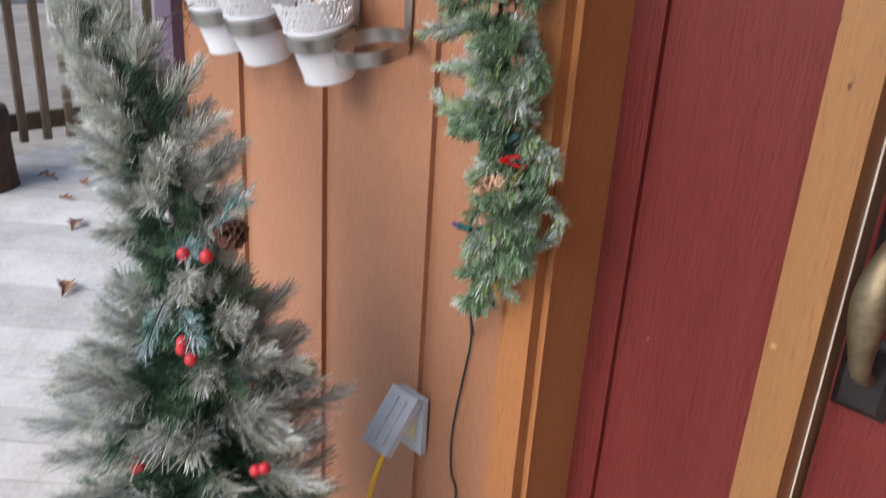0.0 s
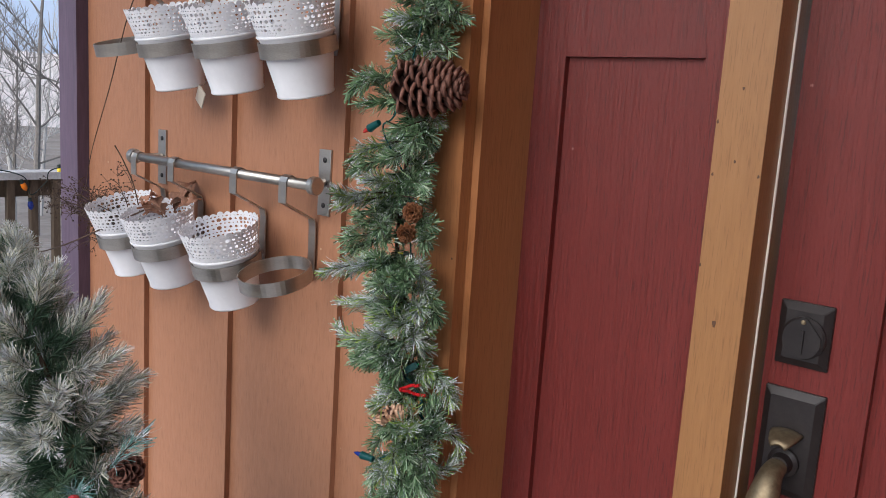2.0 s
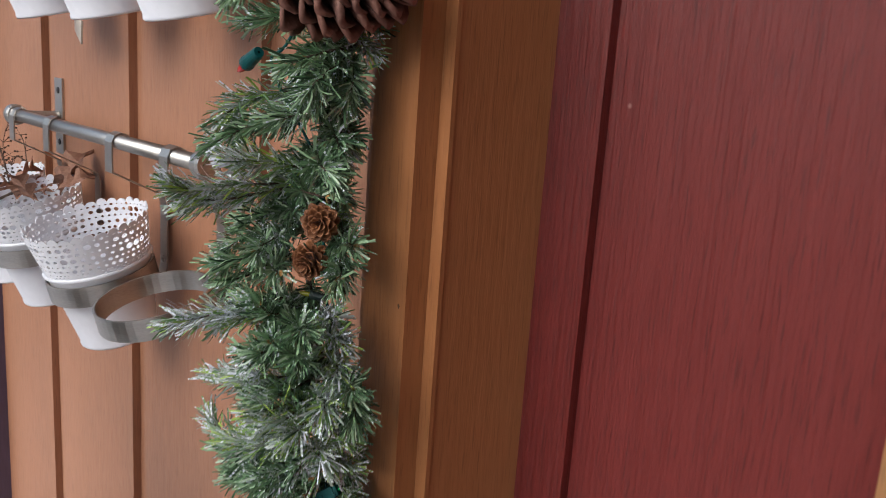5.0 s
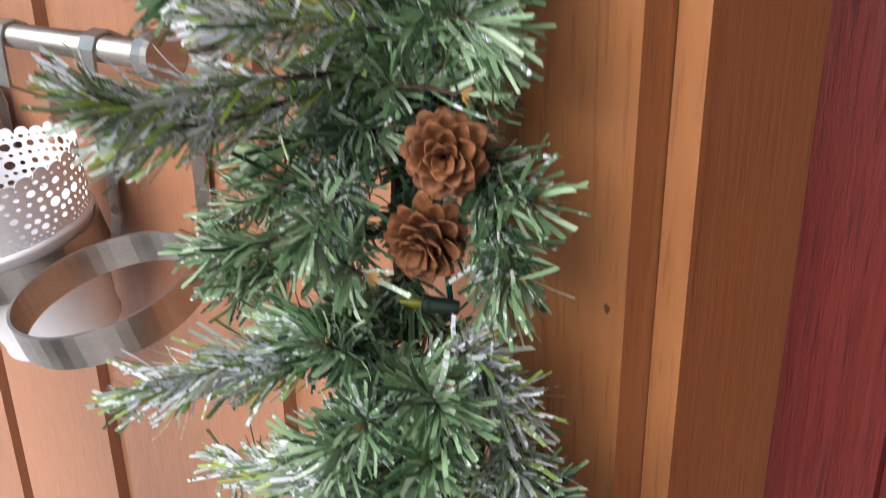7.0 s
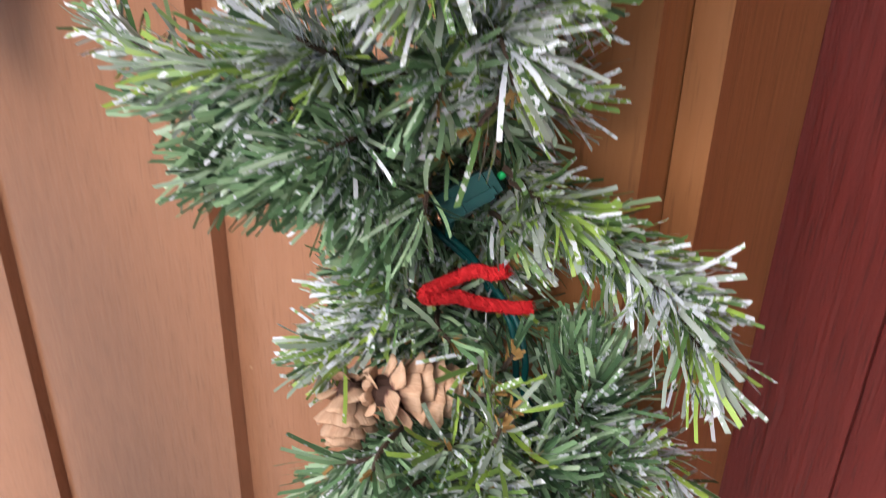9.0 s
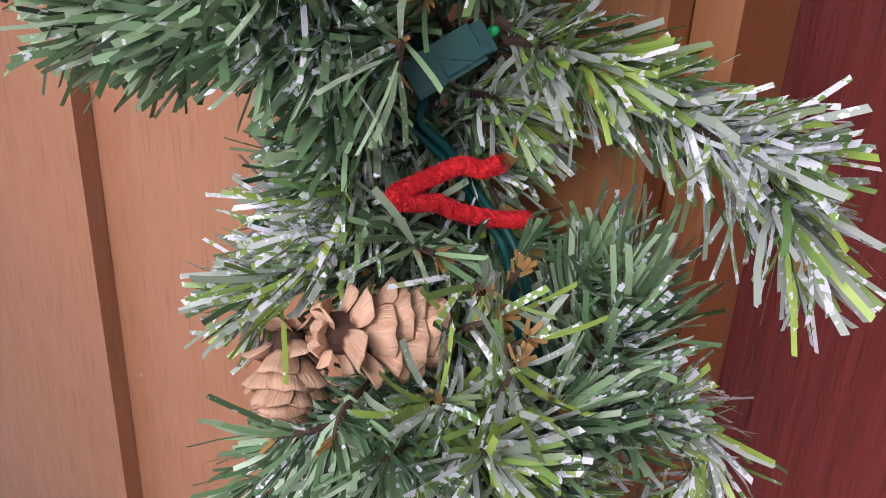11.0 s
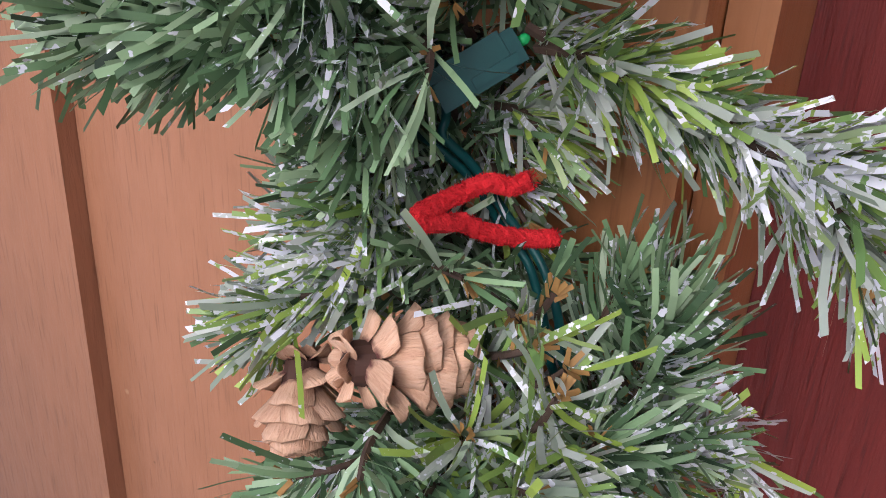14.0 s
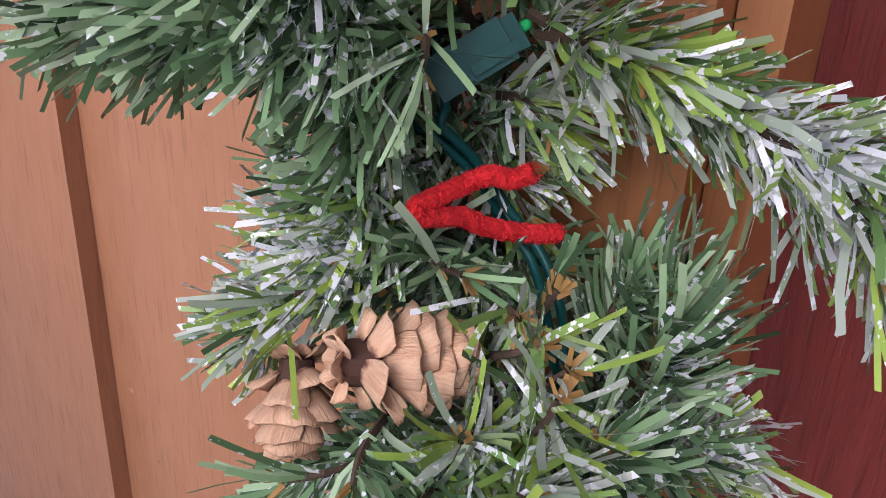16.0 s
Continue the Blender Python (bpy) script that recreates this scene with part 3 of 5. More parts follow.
def outside():
    # one sheet of ground that falls away from the deck to a valley and reaches the horizon
    bm = bmesh.new()
    n = 60
    grid = []
    for i in range(n + 1):
        row = []
        for j in range(n + 1):
            u, v = (i / n * 2 - 1), (j / n * 2 - 1)
            x, y = 1500 * u * abs(u) ** 1.6, 1500 * v * abs(v) ** 1.6
            d = math.hypot(x, y)
            z = -1.2 - min(d, 60) * 0.07 + 0.35 * noise.noise(Vector((x * 0.08, y * 0.08, 0)))
            if x < -120:
                z += min((-120 - x) * 0.05, 14)
            row.append(bm.verts.new((x, y, z)))
        grid.append(row)
    for i in range(n):
        for j in range(n):
            bm.faces.new((grid[i][j], grid[i + 1][j], grid[i + 1][j + 1], grid[i][j + 1]))
    tagged(part("ground", bm, GROUND, smooth=True), "leaf-littered winter ground falling away to a valley", "ground", kind="structure")
    # wooded slope and a far ridge
    def ridge(name, dist, base, top, mat, label, seed, rough):
        bm = bmesh.new()
        up, dn = [], []
        for k in range(181):
            a = math.radians(60 + k * 1.4)
            h = top * (0.72 + 0.35 * noise.noise(Vector((k * 0.035, seed, 0)))) + rough * noise.noise(Vector((k * 1.9, seed, 3)))
            x, y = dist * math.cos(a), dist * math.sin(a)
            up.append(bm.verts.new((x * 1.12, y * 1.12, h)))
            dn.append(bm.verts.new((x, y, base)))
        for k in range(180):
            bm.faces.new((dn[k], dn[k + 1], up[k + 1], up[k]))
        tagged(part(name, bm, mat), label, "hills", kind="structure")
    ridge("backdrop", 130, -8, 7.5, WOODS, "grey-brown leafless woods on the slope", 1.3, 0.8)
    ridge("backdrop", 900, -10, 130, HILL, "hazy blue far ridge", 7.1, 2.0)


outside()


def bare_tree(seed, x, y, z0, height, label, lean=0.0):
    r = random.Random(seed)
    t = thing("bare_tree", label, "tree", (x, y, z0), "bare winter trees")
    trunk, limbs = bmesh.new(), bmesh.new()
    pts = [Vector((0, 0, 0))]
    a = Vector((lean + r.uniform(-0.06, 0.06), r.uniform(-0.06, 0.06), 1))
    for i in range(9):
        a += Vector((r.uniform(-0.08, 0.08), r.uniform(-0.08, 0.08), 0))
        pts.append(pts[-1] + a.normalized() * height / 9)
    base = height * 0.010 + 0.012
    tube(trunk, pts, [base * (1 - 0.88 * i / 9) for i in range(10)], 7)
    def twig(p, d, length, rad, depth):
        q = [p]
        for i in range(5):
            d = (d + Vector((r.uniform(-0.25, 0.25), r.uniform(-0.25, 0.25), r.uniform(-0.1, 0.22)))).normalized()
            q.append(q[-1] + d * length / 5)
        tube(limbs, q, [rad * (1 - 0.8 * i / 5) for i in range(6)], 4, cap=False)
        if depth:
            for i in range(2, 6):
                for _ in range(2):
                    e = (d + Vector((r.uniform(-1, 1), r.uniform(-1, 1), r.uniform(-0.3, 0.7)))).normalized()
                    twig(q[i], e, length * r.uniform(0.35, 0.6), rad * 0.5, depth - 1)
    for i in range(2, 10):
        for _ in range(2):
            d = Vector((r.uniform(-1, 1), r.uniform(-1, 1), r.uniform(0.1, 0.9))).normalized()
            twig(pts[i], d, height * r.uniform(0.18, 0.34) * (1.2 - i / 12), base * 0.42 * (1 - i / 13), 2)
    mat = BARK if seed % 5 < 2 else BARK_PALE
    part("trunk", trunk, mat, t)
    part("crown", limbs, mat, t)


rnd = random.Random(11)
for k in range(10):
    ang = math.radians(rnd.uniform(95, 122) + 50)
    dist = rnd.uniform(7.5, 34)
    bare_tree(100 + k, -1 + dist * math.cos(ang), dist * math.sin(ang) * 1.0, -1.2 - dist * 0.07, rnd.uniform(4.5, 9.0), "bare grey leafless winter tree on the slope", rnd.uniform(-0.15, 0.15))


def far_house():
    h = thing("house", "distant white-sided house with a grey roof", "house", (-46.2, 13.3, -9.74), kind="")
    slab("wall", -3, 3, -4, 4, 0, 3.4, HOUSEW, h, bevel=0)
    bm = bmesh.new()
    v = [bm.verts.new(p) for p in ((-3.3, -4.3, 3.3), (3.3, -4.3, 3.3), (3.3, 4.3, 3.3), (-3.3, 4.3, 3.3), (0, -4.3, 5.6), (0, 4.3, 5.6))]
    for f in ((0, 1, 4), (2, 3, 5), (1, 2, 5, 4), (3, 0, 4, 5), (0, 3, 2, 1)):
        bm.faces.new([v[i] for i in f])
    part("roof", bm, ROOFM, h)
    for y in (-2.6, 0.0, 2.4):
        w = slab("window", 3.0, 3.06, y - 0.45, y + 0.45, 1.2, 2.5, HOUSEW, h, bevel=0)
        slab("pane", 3.061, 3.08, y - 0.36, y + 0.36, 1.29, 2.41, DARKGLASS, w, bevel=0)


far_house()


# ---- hanging pots ----
def rail_thing(z, label, x0, x1, plates):
    r = thing("hanging_rail", label, "rail", (0, -0.06, z))
    bm = bmesh.new()
    tube(bm, [(x0, 0, 0), (x1, 0, 0)], 0.0085, 20)
    part("bar", bm, STEEL, r, smooth=True)
    for xp, xe in zip(plates, (x0, x1)):
        br = part("bracket", box(bmesh.new(), xp - 0.0145, xp + 0.0145, 0.0565, 0.0595, -0.055, 0.053), STEEL, r, bevel=0.001)
        b2 = bmesh.new()
        lo, hi = min(xe, xp), max(xe, xp)
        tube(b2, spline([(xp, 0.056, 0), (xp * 0.6 + xe * 0.4, 0.03, 0), (xe, 0.0, 0)], 5), 0.006, 8)
        part("bracket_arm", b2, STEEL, r, smooth=True)
        b3 = bmesh.new()
        tube(b3, [(xe - 0.006, 0, 0), (xe - 0.004, 0, 0), (xe + 0.006, 0, 0), (xe + 0.008, 0, 0)], [0.012, 0.0145, 0.0145, 0.012], 20)
        part("end_cap", b3, STEEL, r)
        for z1 in (0.036, -0.038):
            part("screw", disc_y(bmesh.new(), xp, z1, 0.0565, [(0.0045, 0), (0.0045, 0.001), (0.002, 0.002)], 10), BRONZE, br)
    return r


def strap(bm, pts, width):
    """A flat metal strip in the y-z plane, width along x."""
    pts = [Vector(p) for p in pts]
    t = 0.0018
    prev = None
    for i, p in enumerate(pts):
        d = (pts[min(i + 1, len(pts) - 1)] - pts[max(i - 1, 0)]).normalized()
        nrm = Vector((1, 0, 0)).cross(d).normalized() * t * 0.5
        ring = [bm.verts.new(p + s * Vector((width / 2, 0, 0)) + q * nrm) for s, q in ((-1, -1), (1, -1), (1, 1), (-1, 1))]
        if prev:
            for k in range(4):
                bm.faces.new((prev[k], prev[(k + 1) % 4], ring[(k + 1) % 4], ring[k]))
        else:
            bm.faces.new(ring[::-1])
        prev = ring
    bm.faces.new(prev)
    return bm


RING_Y, RING_R = -0.0795, 0.0575
TILT_M = Matrix.Rotation(radians(15), 4, "X")      # the rings sag forwards


def holder(x, z, group):
    """Ring holder with a strap that hooks over the rail; origin at the ring's centre."""
    h = thing("pot_holder", "brushed steel ring holder hooked over the rail", "pot holder", (x, RING_Y, z), group)
    bm = bmesh.new()
    rings = []
    for r, zz in ((RING_R, -0.0115), (RING_R + 0.002, -0.0115), (RING_R + 0.002, 0.0115), (RING_R, 0.0115)):
        rings.append([bm.verts.new((r * math.cos(2 * math.pi * k / 48), r * math.sin(2 * math.pi * k / 48), zz)) for k in range(48)])
    for a, b in zip(rings, rings[1:] + rings[:1]):
        for k in range(48):
            bm.faces.new((a[k], a[(k + 1) % 48], b[(k + 1) % 48], b[k]))
    for v in bm.verts:
        v.co = TILT_M @ v.co
    part("ring", bm, STEEL, h, smooth=False, bevel=0)
    ry = 0.06 - 0.06 - RING_Y - 0.06          # rail's y seen from the ring's centre
    rz = 0.152                                # rail's height over the ring
    pts = [(0, ry - 0.0105, rz - 0.022)] + [(0, ry + 0.0105 * math.sin(a), rz + 0.0105 * math.cos(a)) for a in (-1.57, -0.8, 0, 0.8, 1.57)]
    bm = bmesh.new()
    hookup = [(0, ry + 0.0105, rz - 0.012), (0, ry + 0.0105, rz - 0.02)]
    back = [(0, 0.0715, rz - 0.062), (0, 0.0735, rz - 0.075), (0, 0.0735, 0.006), (0, 0.0705, -0.008), (0, RING_R + 0.003, -0.009)]
    strap(bm, [(0, ry - 0.0105, rz - 0.034), *pts], 0.019)
    part("hook", bm, STEEL, h)
    bm = bmesh.new()
    strap(bm, [(0, ry - 0.0102, rz - 0.033), (0, 0.0705, rz - 0.063), *back[1:]], 0.017)
    part("strap", bm, STEEL, h)
    part("rivet", disc_y(bmesh.new(), 0, 0.012, 0.0722, [(0.0045, 0), (0.004, 0.0015), (0.001, 0.003)], 12), STEEL, h)
    return h


def pot_meshes():
    """Body with a rolled foot, and the pierced lace band with a scalloped rim."""
    bm = bmesh.new()
    lathe(bm, [(0.001, 0.004), (0.0415, 0.004), (0.0430, 0.0), (0.0442, 0.0015), (0.0442, 0.004), (0.0435, 0.006), (0.0560, 0.088), (0.0585, 0.0905), (0.0600, 0.0925), (0.0585, 0.095), (0.0570, 0.0955), (0.0555, 0.094), (0.042, 0.008), (0.001, 0.008)], 48)
    bmesh.ops.recalc_face_normals(bm, faces=bm.faces)
    body = bpy.data.meshes.new("body")
    bm.to_mesh(body)
    bm.free()
    for p in body.polygons:
        p.use_smooth = True
    body.materials.append(ENAMEL)
    rows = [(0.0955, 0.0990, 72, 0.5, 0), (0.0990, 0.1025, 72, 0.5, 0.5), (0.1025, 0.1100, 46, 0.80, 0), (0.1100, 0.1165, 54, 0.72, 0.25), (0.1165, 0.1260, 38, 0.88, 0.5), (0.1260, 0.1330, 52, 0.75, 0.0), (0.1330, 0.1420, 40, 0.85, 0.3), (0.1420, 0.1475, 60, 0.68, 0.0)]
    verts, faces = [], []
    def rad(z):
        return 0.0578 + (z - 0.0955) * 0.16
    def put(a, z):
        verts.append((rad(z) * math.cos(a), rad(z) * math.sin(a), 0.0955 + (z - 0.0955) * 0.84))
        return len(verts) - 1
    for z0, z1, n, hole, shift in rows:
        for k in range(n):
            a0, a1 = 2 * math.pi * (k + shift) / n, 2 * math.pi * (k + 1 + shift) / n
            am, zm, ha, hz = (a0 + a1) / 2, (z0 + z1) / 2, (a1 - a0) / 2, (z1 - z0) / 2
            out, inn = [], []
            big = hole * (1.0, 0.58, 0.78, 0.45, 0.9, 0.66, 0.5)[(k * 5 + k * k // 3 + n) % 7]
            for s in range(8):
                c, q = math.cos(math.pi / 4 * s), math.sin(math.pi / 4 * s)
                m = max(abs(c), abs(q))
                out.append(put(am + ha * c / m, zm + hz * q / m))
                inn.append(put(am + ha * c * big, zm + hz * q * big))
            for s in range(8):
                t = (s + 1) % 8
                faces.append((out[s], out[t], inn[t], inn[s]))
    n = 33
    for k in range(n):                        # scallops
        a0 = 2 * math.pi * k / n
        low = [put(a0 + 2 * math.pi / n * s / 6, 0.1475) for s in range(7)]
        top = [put(a0 + 2 * math.pi / n * s / 6, 0.1478 + (0.0038 + 0.0014 * (k % 3)) * math.sqrt(max(math.sin(math.pi * s / 6), 0))) for s in range(7)]
        for s in range(6):
            faces.append((low[s], low[s + 1], top[s + 1], top[s]))
    count = len(verts)
    inner = [(x * (1 - 0.0011 / math.hypot(x, y)), y * (1 - 0.0011 / math.hypot(x, y)), z) for x, y, z in verts]
    back = [tuple(count + k for k in f[::-1]) for f in faces]
    walls = [(f[3], f[2], count + f[2], count + f[3]) for f in faces]
    lace = mesh_from("lace_band", verts + inner, faces + back + walls, [])
    lace.materials.append(ENAMEL)
    return body, lace


POT_BODY, POT_LACE = pot_meshes()


def pot(x, z, label, group, turn):
    p = thing("lace_pot", label, "plant pot", (x, RING_Y, z), group)
    p.matrix_basis = Matrix.Translation((x, RING_Y, z)) @ TILT_M @ Matrix.Rotation(turn, 4, "Z") @ Matrix.Translation((0, 0, -0.0735))
    link("body", POT_BODY, None, p)
    link("lace_band", POT_LACE, None, p, "pierced lace-pattern rim with scalloped edge")
    return p


LOW_Z, UP_Z = 1.020, 1.382
LOW_X = [-0.527, -0.394, -0.198, -0.064]
UP_X = [-0.535, -0.378, -0.203, -0.026]
rail_thing(LOW_Z + 0.152, "brushed steel hanging rail screwed to the siding", -0.546, 0.0, (-0.538, -0.042))
rail_thing(UP_Z + 0.152, "brushed steel upper hanging rail screwed to the siding", UP_X[0] - 0.06, UP_X[3] + 0.07, (UP_X[0] - 0.045, UP_X[3] + 0.03))
for i, x in enumerate(LOW_X):
    holder(x, LOW_Z, "ring holders on the rails")
    if i < 3:
        pot(x, LOW_Z, ("white enamel lace-rim pot holding dry stems", "white enamel lace-rim pot with dry leaves inside", "empty white enamel lace-rim pot")[i], "white lace pots", i * 1.3)
for i, x in enumerate(UP_X):
    holder(x, UP_Z, "ring holders on the rails")
    if i > 0:
        pot(x, UP_Z, "white enamel lace-rim pot on the upper rail", "white lace pots", i * 0.9 + 0.4)
tag = thing("plastic_tag", "clear plastic tag hanging under a pot", "tag", (UP_X[1] + 0.045, RING_Y + 0.03, UP_Z - 0.088))
part("tag_body", box(bmesh.new(), -0.013, 0.013, -0.001, 0.001, -0.014, 0.02, pose(0, 0, 0, 12, 40, 0)), PAPER, tag, bevel=0.0005)

# dry leaves and dead stems in the lower pots
rnd = random.Random(8)
for k in range(9):
    lf = link("dry_leaf", LEAF_ME, None, matrix=pose(LOW_X[1] + rnd.uniform(-0.045, 0.035), RING_Y + rnd.uniform(-0.035, 0.035), LOW_Z + 0.055 + rnd.uniform(-0.006, 0.014), rnd.uniform(-50, 50), rnd.uniform(-60, 20), rnd.uniform(0, 360)) @ Matrix.Scale(rnd.uniform(0.5, 0.85), 4))
    tagged(lf, "curled brown dry leaf lying in a pot", "leaf", "leaves in the pots")


def dead_stems():
    t = thing("dead_plant", "tangle of dry dark brown stems spilling from a pot", "dead plant", (LOW_X[0], RING_Y, LOW_Z + 0.04))
    r = random.Random(21)
    fine = bmesh.new()
    for k in range(46):
        a = math.pi + r.uniform(-0.9, 0.7)
        d = Vector((math.cos(a), 0.6 * math.sin(a), r.uniform(0.1, 0.8))).normalized()
        p = [Vector((r.uniform(-0.02, 0.02), r.uniform(-0.02, 0.02), -0.03))]
        for i in range(7):
            d = (d + Vector((r.uniform(-0.3, 0.2), r.uniform(-0.25, 0.25), r.uniform(-0.3, 0.15)))).normalized()
            p.append(p[-1] + d * r.uniform(0.016, 0.036))
            if i > 1:
                for _ in range(3):
                    e = (d + Vector((r.uniform(-1, 1), r.uniform(-1, 1), r.uniform(-1, 1)))).normalized()
                    q = p[-1] + e * r.uniform(0.01, 0.025)
                    tube(fine, [p[-1], q], [0.0006, 0.0003], 4)
                    box(fine, q.x - 0.0012, q.x + 0.0012, q.y - 0.0012, q.y + 0.0012, q.z - 0.0012, q.z + 0.0012)
        tube(fine, p, [0.0011 * (1 - 0.6 * i / 7) for i in range(8)], 5)
    tagged(part("twig_tangle", fine, TWIG, t), kind="stuff")
    long = bmesh.new()
    tube(long, spline([(0.09, -0.02, 0.02), (0.02, -0.06, -0.02), (-0.10, -0.10, -0.075), (-0.26, -0.13, -0.12)], 5), [0.0017 - 0.0004 * i / 15 for i in range(16)], 6)
    tube(long, spline([(0.07, -0.01, -0.02), (0.055, -0.02, 0.06), (0.03, -0.03, 0.11), (0.02, -0.04, 0.135)], 5), 0.0012, 5)
    part("long_stem", long, TWIG, t)
    arch = bmesh.new()
    tube(arch, spline([(0.20, 0.02, 0.44), (0.10, 0.0, 0.445), (0.05, -0.02, 0.40), (0.0, -0.04, 0.24), (-0.05, -0.05, 0.12), (-0.075, -0.05, 0.045)], 6), [0.0014 * (1 - 0.5 * i / 30) for i in range(31)], 5)
    part("arching_stem", arch, TWIG, t)


dead_stems()


# ---- outlet and cords ----
outlet = thing("outdoor_outlet", "grey weatherproof outlet with its cover flipped up", "outlet", (-0.003, 0.0, 0.34))
part("back_plate", box(bmesh.new(), -0.036, 0.034, -0.013, -0.0008, -0.06, 0.058), GREYPL, outlet, bevel=0.004)
part("socket_face", box(bmesh.new(), -0.018, 0.018, -0.0165, -0.0132, -0.036, 0.036), plain("ivory_socket", (0.62, 0.56, 0.38), 0.4), outlet, bevel=0.002)
lidm = pose(0, -0.014, 0.052, -38, 0, 0)
bm = box(bmesh.new(), -0.036, 0.034, -0.020, -0.004, -0.112, 0.004, lidm)
lid = part("cover", bm, GREYPL, outlet, "raised grey hinged cover", bevel=0.004)
part("cover_rib", box(bmesh.new(), -0.012, -0.006, -0.0235, -0.0203, -0.10, -0.01, lidm), GREYPL, lid, bevel=0.001)
part("cover_rib", box(bmesh.new(), 0.010, 0.016, -0.0235, -0.0203, -0.10, -0.01, lidm), GREYPL, lid, bevel=0.001)
part("hinge", box(bmesh.new(), -0.032, 0.030, -0.022, -0.012, 0.046, 0.060), GREYPL, outlet, bevel=0.003)
bm = bmesh.new()
tube(bm, spline([(-0.006, -0.0165, 0.325), (-0.010, -0.055, 0.30), (-0.022, -0.075, 0.24), (-0.05, -0.08, 0.12), (-0.09, -0.09, 0.0), (-0.13, -0.15, DECK + 0.008), (-0.4, -0.2, DECK + 0.006)], 8), 0.0048, 10)
tagged(part("extension_cord", bm, YELLOW, smooth=True), "yellow extension cord plugged into the outlet", "cord")


# ---- needles, sprigs and cones ----
def needle_mesh(name, seed, curve, n, nl, w, mat, spread=50, tuft=False, open_test=None, bracts=0, inner=None, inner_end=0.0):
    """A wire twig along the curve, with n flat cut strips of length nl and papery ochre bracts."""
    r = np.random.RandomState(seed)
    curve = np.array(curve, dtype=float)
    steps = len(curve) - 1
    tang = np.gradient(curve, axis=0)
    tang /= np.linalg.norm(tang, axis=1)[:, None]
    side0 = np.cross(tang[0], [0.3, 0.1, 0.95] if abs(tang[0][2]) < 0.9 else [0.0, 1.0, 0.0])
    nxs = []
    for t in tang:
        side0 = side0 - t * (side0 @ t)
        side0 = side0 / np.linalg.norm(side0)
        nxs.append(side0)
    nxs = np.array(nxs)
    nys = np.cross(tang, nxs)
    s = np.sort(r.uniform(0.0, 1.0, n)) * steps
    i0 = np.minimum(s.astype(int), steps - 1)
    f = (s - i0)[:, None]
    p = curve[i0] * (1 - f) + curve[i0 + 1] * f
    t, nx, ny = tang[i0], nxs[i0], nys[i0]
    phi = r.uniform(0, 2 * math.pi, n)
    rad = np.cos(phi)[:, None] * nx + np.sin(phi)[:, None] * ny
    u = s / steps
    fa = np.radians(np.clip(r.normal(spread, 13, n) - 22 * np.clip(u - 0.75, 0, 1) * 4 * (1 if not tuft else -0.6), 6, 100))[:, None]
    d = np.cos(fa) * t + np.sin(fa) * rad
    ln = (nl * r.uniform(0.6, 1.12, n) * (0.85 + 0.25 * np.sin(u * math.pi)))[:, None]
    bendv = r.normal(0, 0.15, (n, 3)) + 0.16 * t
    d2 = d + bendv
    d2 /= np.linalg.norm(d2, axis=1)[:, None]
    d3 = d2 + bendv * 0.8
    d3 /= np.linalg.norm(d3, axis=1)[:, None]
    side = np.cross(t, rad) + r.normal(0, 0.55, (n, 3))
    side -= d * (side * d).sum(1)[:, None]
    side /= np.linalg.norm(side, axis=1)[:, None]
    hw = (w * 0.5 * r.uniform(0.7, 1.2, n))[:, None]
    a = p + rad * 0.0006
    b, c = a + d * ln * 0.36, a + d * ln * 0.36 + d2 * ln * 0.34
    e = c + d3 * ln * 0.32
    cut = r.uniform(-0.6, 0.6, (n, 1)) * hw * d3           # slanted ends
    strips = np.stack([a - side * hw * 0.6, a + side * hw * 0.6, b - side * hw, b + side * hw, c - side * hw, c + side * hw, e - side * hw * 0.95 - cut, e + side * hw * 0.95 + cut], 1)
    if open_test is not None:
        keep = (open_test(b) & open_test(c) & open_test(e)) | (r.uniform(0, 1, n) < 0.05)
        strips, u = strips[keep], u[keep]
    n = len(strips)
    verts = strips.reshape(-1, 3)
    faces = []
    for k in range(n):
        o = 8 * k
        faces += [(o, o + 1, o + 3, o + 2), (o + 2, o + 3, o + 5, o + 4), (o + 4, o + 5, o + 7, o + 6)]
    base = len(verts)
    ring = []
    picks = list(range(0, steps + 1, 3))
    for i in picks:
        for k in range(5):
            q = 2 * math.pi * k / 5
            ring.append(curve[i] + 0.0011 * (1.1 - 0.5 * i / steps) * (math.cos(q) * nxs[i] + math.sin(q) * nys[i]))
    tw = []
    for i in range(len(picks) - 1):
        for k in range(5):
            tw.append((base + 5 * i + k, base + 5 * i + (k + 1) % 5, base + 5 * i + 5 + (k + 1) % 5, base + 5 * i + 5 + k))
    # papery bracts: a rosette at the tip, and pairs along the twig
    bud, bf = [], []
    o2 = base + len(ring)
    spots = [(steps, 0.75)] * 9 + [(int(r.uniform(0.25, 0.97) * steps), 0.62) for _ in range(bracts)]
    for k, (i, size) in enumerate(spots):
        q = r.uniform(0, 6.28)
        d0 = tang[i] + 0.8 * (math.cos(q) * nxs[i] + math.sin(q) * nys[i])
        d0 /= np.linalg.norm(d0)
        sd = np.cross(d0, [0.3, 0.9, 0.2])
        sd /= np.linalg.norm(sd)
        at = curve[i] + 0.0012 * (d0 - tang[i])
        bud += [at - sd * 0.0009 * size, at + sd * 0.0009 * size, at + d0 * 0.005 * size + sd * 0.0007 * size, at + d0 * 0.005 * size - sd * 0.0007 * size]
        bf.append((o2 + 4 * k, o2 + 4 * k + 1, o2 + 4 * k + 2, o2 + 4 * k + 3))
